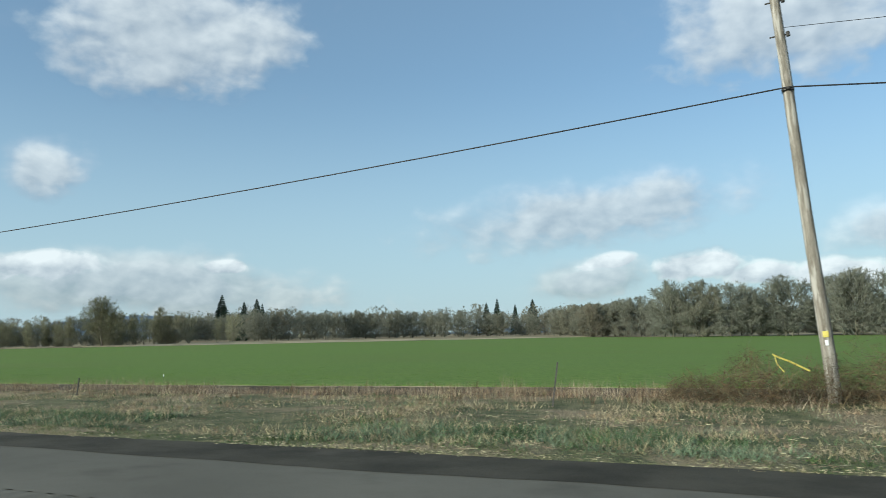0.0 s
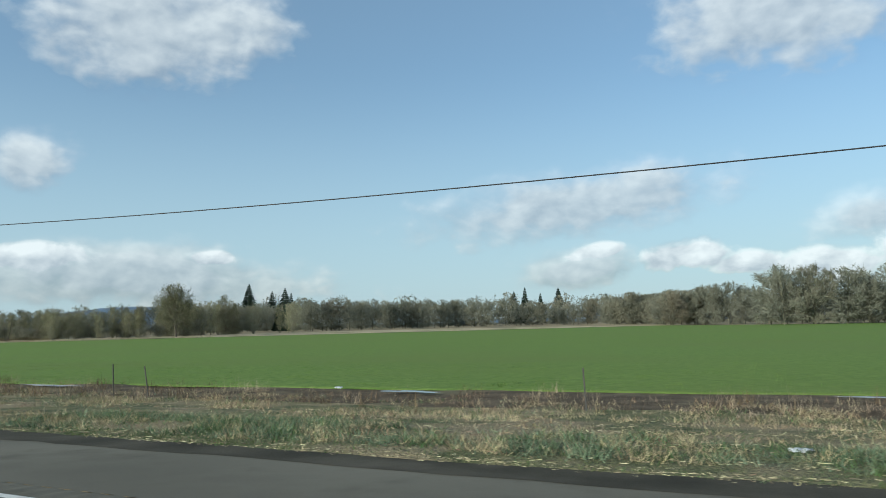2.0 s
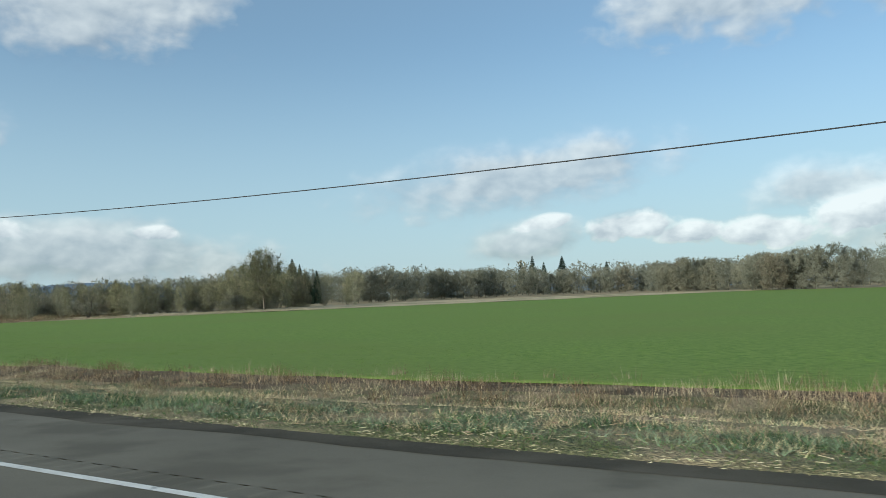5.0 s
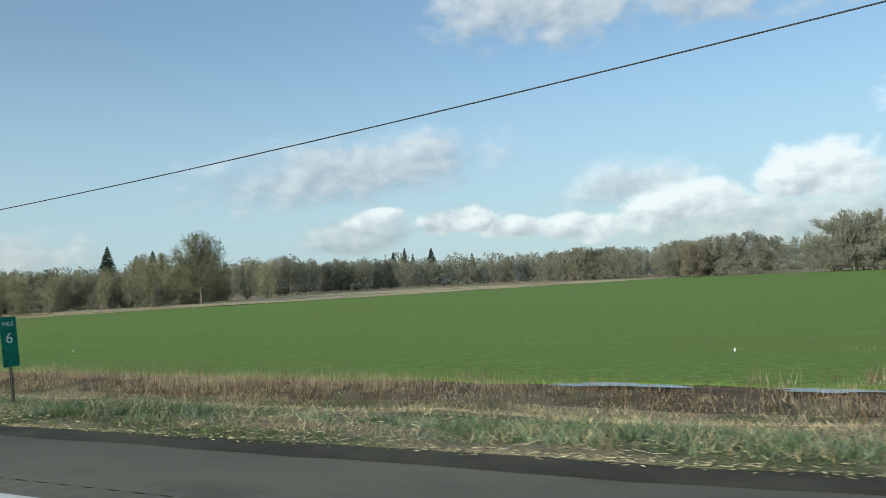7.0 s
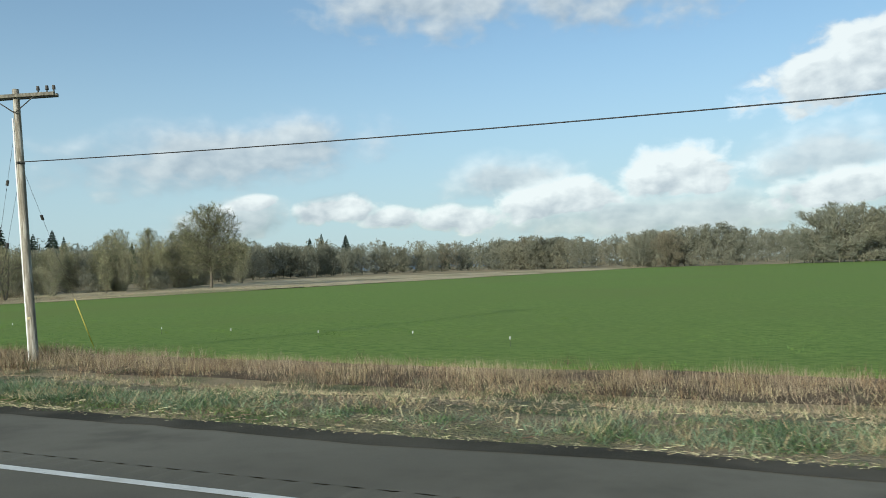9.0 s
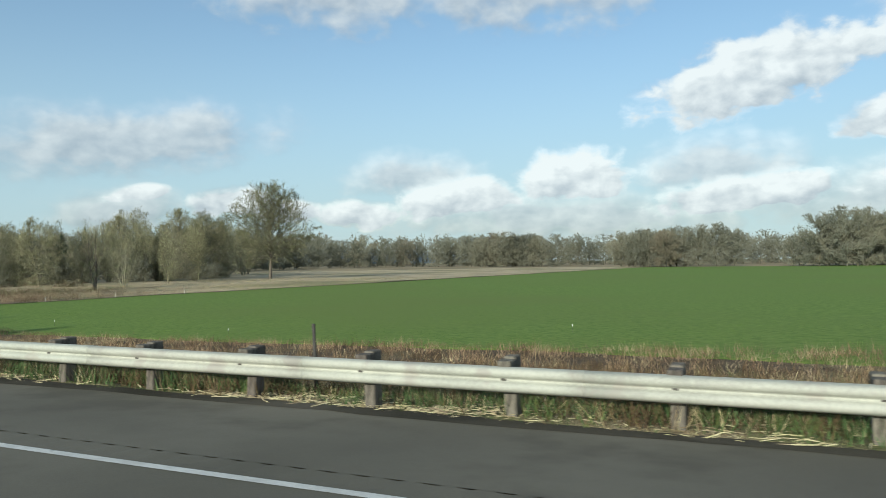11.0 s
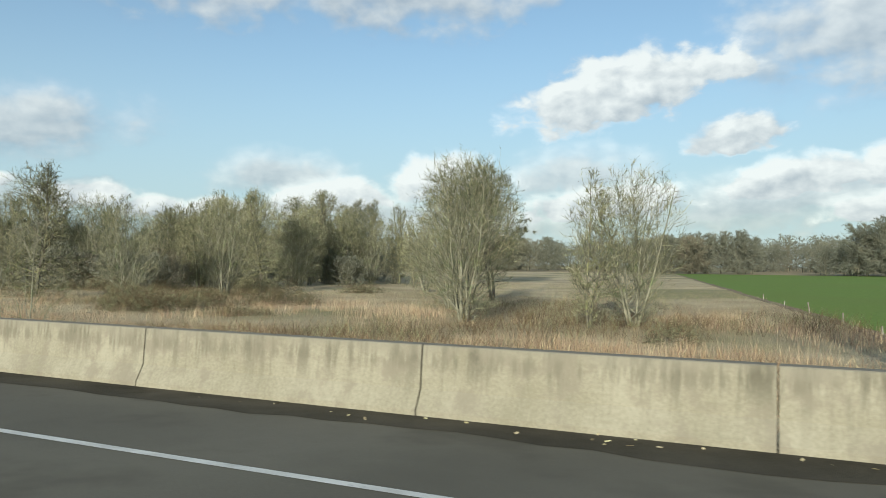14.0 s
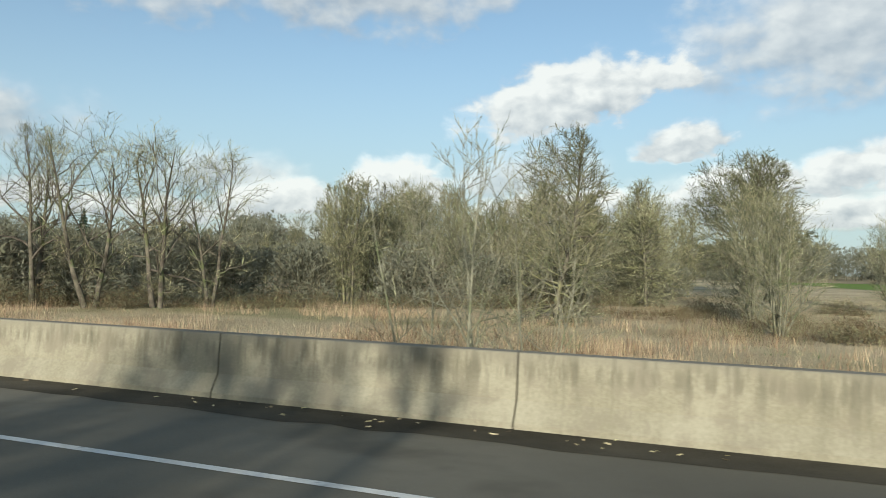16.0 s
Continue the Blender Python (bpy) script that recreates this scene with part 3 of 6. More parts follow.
def build_puddles():
    spots = [(198.3, 18.0, 1.7, 0.3), (193.5, 17.6, 1.1, 0.25), (187.6, 17.3, 1.5, 0.35), (184.6, 17.0, 0.8, 0.2), (181.5, 17.2, 1.1, 0.25), (52, 20.6, 1.9, 0.3), (49, 20.3, 0.7, 0.2), (82, 18.7, 1.6, 0.28), (66, 19.6, 1.0, 0.22)]
    for s, d, a, b in spots:
        k = 40
        u = np.linspace(0, 2 * np.pi, k, endpoint=False)
        r = 1 + 0.25 * np.sin(3 * u + s) + 0.18 * np.sin(5 * u + 2 * s) + 0.1 * np.sin(9 * u + 3 * s)
        ps, pd = s + a * np.cos(u) * r, d + b * np.sin(u) * r
        x, y = lane(ps, pd)
        z = float(np.mean(land(ps, pd))) + 0.08
        v = [(float(p), float(q), z) for p, q in zip(x, y)]
        me = mesh_from("puddle", v, [list(range(k))[::-1]], M["water"])
        tagged(new("puddle", me), "shallow standing water in the muddy ditch", "puddle", "ditch puddles", kind="structure")


build_ground()
build_field()
build_road()
build_puddles()


def build_meadow():
    e = (EDGE_B - EDGE_A) / np.linalg.norm(EDGE_B - EDGE_A)
    n = np.array((-e[1], e[0]))
    tt, uu = np.linspace(-10, 420, 60), np.linspace(0.0, 1.0, 24)
    v = []
    for t in tt:
        wide = np.interp(t, [-10, 60, 150, 260, 380, 420], [60, 62, 110, 150, 80, 20])
        for u in uu:
            q = EDGE_A + e * t + n * wide * u
            rim = u > 0.99 or t < -9 or t > 419
            v.append((q[0], q[1], -2.36 - 0.5 * rim + 0.12 * noise.noise((q[0] * 0.05, q[1] * 0.05, 2.0))))
    i = (np.arange(59)[:, None] * 24 + np.arange(23)[None]).ravel()
    f = np.stack([i, i + 24, i + 25, i + 1], -1)
    me = mesh_from('meadow', np.array(v), f, M['fallow'], smooth=True)
    tagged(new('meadow', me), 'tan dead-grass meadow between the wheat and the wood', 'meadow', kind='structure')


build_meadow()


def build_dirt():
    e = (EDGE_B - EDGE_A) / np.linalg.norm(EDGE_B - EDGE_A)
    n = np.array((-e[1], e[0]))
    v = []
    for t in np.arange(-6, 300, 1.5):
        for side in (-1.0, 1.0):
            w = side * (0.55 + 0.8 * max(0.0, 1 - t / 11) + 0.5 * noise.noise((t * 0.2, side, 0))) + 0.3
            q = EDGE_A + e * t + n * w
            v.append((q[0], q[1], -2.33 + 0.12 * noise.noise((q[0] * 0.05, q[1] * 0.05, 2.0))))
    i = np.arange(len(v) // 2 - 1) * 2
    me = mesh_from("dirt_strip", np.array(v), np.stack([i, i + 2, i + 3, i + 1], -1), M["dirt"])
    tagged(new("dirt_strip", me), "bare brown dirt strip along the wheat's edge", "dirt strip", kind="structure")


build_dirt()


# ---------------------------------------------------------------- grass and reeds
def blades(s, d, h, w, lean, rng, lift=None, simple=False):
    """Bent two-piece blades at the places s, d. Returns verts and faces."""
    n = len(s)
    x, y = lane(s, d)
    z = turf(s, d) - 0.01 if lift is None else lift
    ang, dirn = rng.uniform(0, 2 * np.pi, n), rng.uniform(0, 2 * np.pi, n)
    base = np.stack([x, y, z], -1)
    side = np.stack([np.cos(ang), np.sin(ang), 0 * ang], -1) * (w / 2)[:, None]
    out = np.stack([np.cos(dirn), np.sin(dirn), 0 * dirn], -1) * (h * lean)[:, None]
    up = np.zeros((n, 3))
    up[:, 2] = h
    if simple:
        v = np.stack([base - side, base + side, base + up * (1 - 0.35 * lean[:, None] ** 2) + out], 1).reshape(-1, 3)
        i = np.arange(n) * 3
        return v, np.stack([i, i + 1, i + 2], -1).tolist()
    mid = base + up * 0.6 + out * 0.35
    v = np.stack([base - side, base + side, mid + side * 0.8, mid - side * 0.8, base + up * (1 - 0.35 * lean[:, None] ** 2) + out], 1).reshape(-1, 3)
    i = np.arange(n) * 5
    f = np.stack([i, i + 1, i + 2, i + 3], -1).tolist() + np.stack([i + 3, i + 2, i + 4], -1).tolist()
    return v, f


def tufts(name, label, mats, count, s0, s1, off0, off1, hmin, hmax, per, spread, width, density=None, seed=1, lean=(0.1, 0.7), weights=None, rel=True, clump=0.5, simple=False):
    rng = np.random.default_rng(seed)
    s = rng.uniform(s0, s1, count * 3)
    o = rng.uniform(off0, off1, count * 3)
    patch = np.array([noise.noise((a * 0.35, b * 0.5, seed * 1.7)) for a, b in zip(s, o)])
    keep = rng.uniform(0, 1, len(s)) < np.clip(0.5 + patch * 1.6 * clump, 0.03, 1) * (1.0 if density is None else density(s, o))
    s, o, patch = s[keep][:count], o[keep][:count], patch[keep][:count]
    size = rng.uniform(0.6, 1.1, len(s)) * (1 + 0.5 * patch)
    n = len(s)
    ps = np.repeat(s, per) + rng.normal(0, spread, n * per)
    po = np.repeat(o, per) + rng.normal(0, spread, n * per)
    d = (grass_at(ps) if rel else 0) + po
    h = rng.uniform(hmin, hmax, n * per) * np.repeat(size, per)
    w = rng.uniform(0.6, 1.3, n * per) * width
    ln = rng.uniform(lean[0], lean[1], n * per)
    v, f = blades(ps, d, h, w, ln, rng, simple=simple)
    k = np.repeat(rng.choice(len(mats), n, p=weights), per)
    me = mesh_from(name, v, f, [M[q] for q in mats], k if simple else np.concatenate([k, k]))
    return tagged(new(name, me), label, "grass", kind="stuff")


def reed_density(s, o):
    return np.interp(s, [-20, 0, 22, 34, 60, 85, 95, 100, 116, 124, 150, 180, 200, 208, 300, 312], [0.4, 0.35, 0.3, 0.05, 0.03, 0.08, 0.15, 0.4, 0.35, 0.1, 0.14, 0.2, 0.25, 0.9, 0.9, 0.06])


tufts("verge_grass", "pale green and tan winter grass tufts along the verge", ["grass_blue", "grass_green", "grass_dry"], 4800, -15, 135, 0.8, 3.2, 0.09, 0.24, 32, 0.13,
      0.014, seed=2, lean=(0.35, 1.3), weights=[0.54, 0.28, 0.18], simple=True, clump=1.0)
tufts("verge_grass", "dense blue-green winter grass tufts along the verge", ["grass_blue", "grass_green", "grass_dry"], 5400, 130, 312, 0.8, 2.7, 0.08, 0.23, 32, 0.13,
      0.013, seed=22, lean=(0.4, 1.5), weights=[0.56, 0.28, 0.16], simple=True, clump=0.8)
tufts("dry_verge_grass", "straw-coloured and green grass clumps on the ditch bank", ["grass_dry", "grass_green", "grass_blue", "reed", "russet"], 22000, -15, 314, 1.0, 10.2, 0.06, 0.20, 14, 0.15,
      0.014, seed=3, lean=(0.4, 1.3), weights=[0.50, 0.15, 0.07, 0.18, 0.10], simple=True, clump=0.8)
tufts("low_grass", "low mossy grass at the asphalt edge", ["grass_green", "moss", "grass_dry"], 9500, -15, 318, 0.0, 1.1, 0.025, 0.075, 14, 0.10, 0.014, seed=4,
      lean=(0.3, 1.0), weights=[0.45, 0.43, 0.12], simple=True, clump=0.3)
tufts("reeds", "tall dry reed stems along the ditch", ["reed", "grass_dry", "weed"], 7500, -15, 312, 9.5, 11.6, 0.18, 0.46, 24, 0.26, 0.0052, density=reed_density, seed=5,
      lean=(0.03, 0.42), weights=[0.66, 0.24, 0.10], simple=True, clump=0.35)
tufts("russet_grass", "low russet and brown dead grass at the foot of the reeds", ["russet", "weed", "reed"], 4200, -15, 312, 8.6, 11.6, 0.10, 0.28, 12, 0.2, 0.012, seed=8,
      lean=(0.2, 1.0), weights=[0.5, 0.2, 0.3], simple=True, clump=0.4, density=lambda s, o: np.interp(s, [0, 40, 50, 90, 100, 200, 206], [0.8, 0.5, 0.15, 0.2, 0.6, 0.4, 1.0]))
tufts("dark_weeds", "dark brown dead weeds beside the muddy ditch", ["weed", "reed"], 7500, -15, 374, 4.0, 13.0, 0.2, 0.55, 13, 0.16, 0.014, seed=6, simple=True,
      density=lambda s, o: np.interp(s, [0, 14, 70, 90, 110, 205, 260, 280, 310, 374], [0.6, 0.12, 0.12, 0.6, 0.5, 0.4, 0.2, 0.6, 1.0, 1.0]) * np.where(s > 305, 1.0, (o > 7.6)), lean=(0.1, 0.7), weights=[0.85, 0.15])
tufts("wheat_rows", "young green wheat plants at the field's near edge", ["wheat"], 30000, -10, 384, 11.0, 42.0, 0.07, 0.15, 8, 0.16, 0.022, seed=7,
      density=lambda s, o: (grass_at(s) + o > wheat_start(s) + 0.2) * np.clip(1.5 - (o - 11) / 24, 0.1, 1), lean=(0.3, 0.9), clump=0.3, simple=True)


# grass under the rails; its dark mix also paints in the shade there
for s0, s1, seed, mix in ((284, 371, 61, [0.42, 0.42, 0.06, 0.10]), (407.5, 437, 62, [0.44, 0.36, 0.04, 0.16])):
    tufts("rail_grass", "rank green and dead grass under the guardrail, toned dark for its shade", ["grass_green", "weed", "grass_dry", "moss"], int((s1 - s0) * 70), s0, s1, 0.25, 1.9, 0.24, 0.58, 13, 0.12, 0.012, seed=seed,
          lean=(0.15, 0.8), weights=mix, simple=True, clump=0.3)
tufts("field_edge_weeds", "brown dead weeds on the bank between guardrail and wheat", ["weed", "russet", "grass_dry"], 5200, 298, 366, 6.0, 19.5, 0.18, 0.5, 12, 0.2, 0.014, seed=63,
      lean=(0.15, 0.9), weights=[0.55, 0.30, 0.15], simple=True, clump=0.4)


def straw(name, label, count, s0, s1, off0, off1, seed, mats=("straw", "grass_dry"), long=0.15, wide=0.005, skew=0.8, paved=False):
    """Loose stalks lying on the ground."""
    rng = np.random.default_rng(seed)
    s = rng.uniform(s0, s1, count * 2)
    o = np.clip(rng.normal((off0 + off1) / 2, (off1 - off0) / 3, count * 2), off0 - 0.2, off1 + 0.3)
    keep = rng.uniform(0, 1, len(s)) < np.clip(0.45 + 1.3 * np.array([noise.noise((a * 0.4, b * 0.8, seed)) for a, b in zip(s, o)]), 0.05, 1)
    s, o = s[keep][:count], o[keep][:count]
    n = len(s)
    d = grass_at(s) + o
    x, y = lane(s, d)
    z = -bank(s) * d + 0.014 if paved else turf(s, d) + rng.uniform(0.01, 0.05, n)
    ln, wd, an = rng.uniform(0.25, 1.0, n) * long, rng.uniform(0.6, 1.4, n) * wide, rng.normal(0, skew, n) + np.radians([facing(q) for q in s])
    a = np.stack([np.cos(an), np.sin(an), rng.normal(0, 0.12, n)], -1) * (ln / 2)[:, None]
    b = np.stack([-np.sin(an), np.cos(an), 0.6 + 0 * an], -1) * wd[:, None]
    c = np.stack([x, y, z], -1)
    v = np.stack([c - a - b, c + a - b, c + a + b, c - a + b], 1).reshape(-1, 3)
    i = np.arange(n) * 4
    k = rng.integers(0, len(mats), n)
    me = mesh_from(name, v, np.stack([i, i + 1, i + 2, i + 3], -1), [M[q] for q in mats], k)
    tagged(new(name, me), label, "straw", kind="stuff")


straw("straw_litter", "pale cut straw lying along the asphalt edge", 16000, -15, 312, -0.05, 0.25, 11, long=0.085, wide=0.0026, skew=0.9)
straw("straw_litter", "pale cut straw lying in the low grass", 8500, -15, 312, 0.7, 1.15, 15, long=0.085, wide=0.0026, skew=0.9)
straw("straw_litter", "flattened dead grass among the verge tufts", 26000, -15, 312, 0.6, 6.5, 12, mats=("grass_dry", "straw", "russet", "reed"), long=0.17, wide=0.0036, skew=1.2)
for s0, s1, seed in ((369.5, 408.5, 16), (436.5, 480, 17)):
    straw("leaf_litter", "pale dead leaves and twigs in the gutter of the bridge", 110, s0, s1, -0.75, -0.1, seed, long=0.08, wide=0.009, skew=1.2, paved=True)
straw("straw_litter", "dead grass stalks under the guardrail", 5000, 285, 370, 0.0, 0.9, 13, long=0.3)
straw("straw_litter", "dead grass stalks under the guardrail", 2500, 408, 436, 0.0, 0.9, 14, long=0.3)


def brush(name, label, spots, hmin, hmax, mats, per, width, seed):
    """Low bushes of arching stems: s, d, radius, count."""
    for q, (s0, d0, r, n) in enumerate(spots):
        rng = np.random.default_rng(seed + q)
        a, u = rng.uniform(0, 2 * np.pi, n), np.sqrt(rng.uniform(0, 1, n)) * r
        s, d = s0 + u * np.cos(a) * 1.5, d0 + u * np.sin(a)
        s, d = np.repeat(s, per), np.repeat(d, per)
        h = rng.uniform(hmin, hmax, len(s)) * (1.15 - 0.6 * np.repeat(u, per) / r)
        v, f = blades(s + rng.normal(0, 0.12, len(s)), d + rng.normal(0, 0.12, len(s)), h, rng.uniform(0.6, 1.4, len(s)) * width, rng.uniform(0.2, 1.1, len(s)), rng)
        k = rng.integers(0, len(mats), len(s))
        me = mesh_from(name, v, f, [M[m] for m in mats], np.concatenate([k, k]))
        tagged(new(name, me), label, "bush", "roadside bushes")


brush("bramble_bush", "low dark bramble bush beside the ditch", [(189.5, 17.0, 1.3, 90), (275.5, 17.6, 1.6, 120), (93.5, 17.4, 1.4, 90), (101, 17.2, 1.8, 110), (108.5, 17.0, 1.6, 100)], 0.4, 0.9, ("weed", "twig_dark", "reed"), 6, 0.012, 80)
brush("bramble_bush", "dark bramble bush behind the guardrail", [(316, 15, 2.2, 140), (323, 14.5, 2.6, 170), (331, 16, 2.4, 150), (340, 15, 2.4, 150), (350, 15.5, 2.6, 150), (360, 15, 2.4, 130)], 0.5, 1.15, ("weed", "twig_dark", "twig_tan"), 6, 0.013, 90)


# ---------------------------------------------------------------- guardrails and bridge parapet
RAIL_D = 7.98


def sweep(name, ss, prof, mat, d0, z0=None, uv=False, caps=True, smooth=True):
    """Carries a closed profile of (offset, height) along the road."""
    ss = np.asarray(ss, float)
    p = np.array(prof)
    n, m = len(ss), len(p)
    D = d0 + p[None, :, 0] + 0 * ss[:, None]
    S = ss[:, None] + 0 * D
    x, y = lane(S, D)
    base = (-bank(ss) * d0) if z0 is None else np.full(n, z0)
    z = base[:, None] + p[None, :, 1]
    v = np.stack([x, y, z], -1).reshape(-1, 3)
    i = np.arange(n - 1)[:, None] * m + np.arange(m)[None]
    j = np.arange(n - 1)[:, None] * m + (np.arange(m)[None] + 1) % m
    f = np.stack([i, i + m, j + m, j], -1).reshape(-1, 4).tolist()
    if caps:
        f += [list(range(m)), list(range((n - 1) * m, n * m))[::-1]]
    u = np.stack([np.broadcast_to(ss[:, None], (n, m)), np.broadcast_to(p[None, :, 1], (n, m))], -1).reshape(-1, 2)
    me = mesh_from(name, v, f, mat, smooth=smooth, uv=u)
    if smooth:
        me.polygons.foreach_set("use_smooth", np.ones(len(me.polygons), bool))
        for poly in me.polygons[-2:]:
            poly.use_smooth = False
    return me


def corrugated(ridges, top, pitch=0.155, deep=0.082):
    """Face of a steel beam with that many ridges towards the road, as a thin closed outline."""
    front = [(0.03, top)]
    for k in range(ridges):
        t = top - k * pitch
        front += [(-deep + 0.045, t - 0.012), (-deep, t - 0.035), (-deep, t - 0.085), (-deep + 0.045, t - 0.118)]
        front += [(0.0, t - 0.135), (0.0, t - 0.15)] if k < ridges - 1 else [(0.03, t - 0.14)]
    return front + [(o + 0.006, h) for o, h in front[::-1]]


def bolt_mesh():
    bm = bmesh.new()
    box(bm, -0.03, 0.03, -0.012, 0.0, -0.014, 0.014, 0.004)
    return done(bm, "bolt", M["iron"])


BOLT = bolt_mesh()


def rail_post_mesh(h0, h1):
    bm = bmesh.new()
    box(bm, -0.075, 0.075, 0.22, 0.42, h0, h1, 0.012)
    return done(bm, "post", M["post_wood"])


def block_mesh(h0, h1):
    bm = bmesh.new()
    box(bm, -0.08, 0.08, 0.02, 0.23, h0, h1, 0.01)
    return done(bm, "block", M["post_wood"])


def guardrail(label, s0, s1, posts, ridges, top, group):
    g = thing("guardrail", label, "guardrail", group=group)
    pitch = 3.81
    cuts = np.arange(s0, s1 + 0.01, pitch)
    if s1 - cuts[-1] > 0.3:
        cuts = np.append(cuts, s1)
    for k, (a, b) in enumerate(zip(cuts[:-1], cuts[1:])):
        me = sweep("beam", np.linspace(a - (0.12 if k else 0), b, 6), corrugated(ridges, top), M["steel"], RAIL_D - (0.004 if k % 2 else 0.0))
        beam = part("beam", me, g)
        for sp in posts:
            if a <= sp < b:
                for r in range(ridges - 1):
                    o = part("bolt", BOLT, beam)
                    x, y = lane(sp, RAIL_D - 0.002)
                    o.matrix_basis = pose(float(x), float(y), float(-bank(sp) * RAIL_D + top - 0.1425 - r * 0.155), 0, 0, facing(sp))
    depth = 0.16 + 0.155 * (ridges - 1)
    pm, bk = rail_post_mesh(-0.9, top + 0.075), block_mesh(top - depth * 0.95, top + 0.05)
    rng = random.Random(int(s0))
    for sp in posts:
        x, y = lane(sp, RAIL_D)
        m = pose(float(x), float(y), float(-bank(sp) * RAIL_D) + rng.uniform(-0.02, 0.02), rng.uniform(-1.5, 1.5), rng.uniform(-1.5, 1.5), facing(sp))
        part("post", pm, g, m=m)
        part("block", bk, g, m=m)
    return g


bm = bmesh.new()
rod(bm, (0, 0.002, 0), (0, -0.016, 0), 0.02, 0.016, 8)
SHOE_BOLT = done(bm, "bolt", M["steel"])


def end_shoe(rail, s0, s1, top):
    """Flat steel plate that bolts the beam's end to the parapet."""
    prof = [(-0.095, top - 0.02), (-0.09, top - 0.44), (-0.082, top - 0.44), (-0.087, top - 0.02)]
    shoe = part("end_shoe", sweep("end_shoe", np.linspace(s0, s1, 3), prof, M["steel"], RAIL_D, smooth=False), rail, "flat galvanised end plate")
    for u, h in ((0.5, 0.08), (0.5, 0.23), (0.5, 0.37)):
        s = s0 + (s1 - s0) * u
        x, y = lane(s, RAIL_D - 0.094)
        part("bolt", SHOE_BOLT, shoe, m=pose(float(x), float(y), float(-bank(s) * RAIL_D + top - h), 0, 0, facing(s)))


post_line = [326.95 + 1.905 * k for k in range(-21, 18)]
guardrail("grey galvanised two-ridge guardrail on dark wooden posts beside the field", 286.0, 364.4, [p for p in post_line if 286.5 < p < 359.5] + [359.34 + 0.945 * k for k in range(1, 6)], 2, 0.61, "guardrails")
tail = [364.7, 365.4] + [366.35 + 0.478 * k for k in range(0, 6)]
near_rail = guardrail("pale three-ridge guardrail bolted to the bridge parapet end", 364.4, 370.0, tail, 3, 0.79, "guardrails")
far_rail = guardrail("weathered three-ridge guardrail between two concrete parapets", 408.0, 436.3, [410.4 + 1.905 * k for k in range(14)], 3, 0.79, "guardrails")

end_shoe(near_rail, 369.67, 370.02, 0.79)
end_shoe(far_rail, 407.98, 408.33, 0.79)
end_shoe(far_rail, 435.97, 436.32, 0.79)

PARAPET = [(0.0, 0.0), (0.0, 0.07), (0.13, 0.30), (0.17, 0.81), (0.185, 0.825), (0.38, 0.825), (0.40, 0.80), (0.46, -0.2), (0.0, -0.2)]


def parapet(label, cuts):
    g = thing("bridge_parapet", label, "parapet", group="bridge parapets")
    for a, b in zip(cuts[:-1], cuts[1:]):
        ss = np.linspace(a + 0.012, b - 0.012, max(3, int((b - a) / 1.0)))
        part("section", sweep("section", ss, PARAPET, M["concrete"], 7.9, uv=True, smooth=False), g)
    return g


parapet("stained cream concrete bridge parapet with dark drip marks", [369.3, 373.7, 377.8, 381.64, 385.8, 390.12, 392.4, 396.34, 400.86, 405.9, 408.8])
parapet("stained cream concrete bridge parapet in tree shade", [435.0, 439.9, 444.2, 448.6, 453.2, 457.25, 461.4, 465.6, 470.0, 474.5, 479, 483.5, 488, 492.5, 497, 501.5, 506, 510.5, 515])


# ---------------------------------------------------------------- poles and cables
def pole_mesh(height, r0=0.15, r1=0.105):
    bm = bmesh.new()
    rings, sides = 14, 14
    prev = None
    rng = random.Random(int(height * 100))
    for k in range(rings + 1):
        h = -0.4 + (height + 0.4) * k / rings
        r = r0 + (r1 - r0) * k / rings
        ox, oy = 0.01 * math.sin(k * 0.7), 0.01 * math.cos(k * 0.9)
        ring = [bm.verts.new((ox + r * (1 + rng.uniform(-0.03, 0.03)) * math.cos(2 * math.pi * q / sides), oy + r * math.sin(2 * math.pi * q / sides), h)) for q in range(sides)]
        if prev:
            for q in range(sides):
                bm.faces.new((prev[q], prev[(q + 1) % sides], ring[(q + 1) % sides], ring[q]))
        prev = ring
    bm.faces.new(prev)
    return done(bm, "shaft", M["pole"], True)


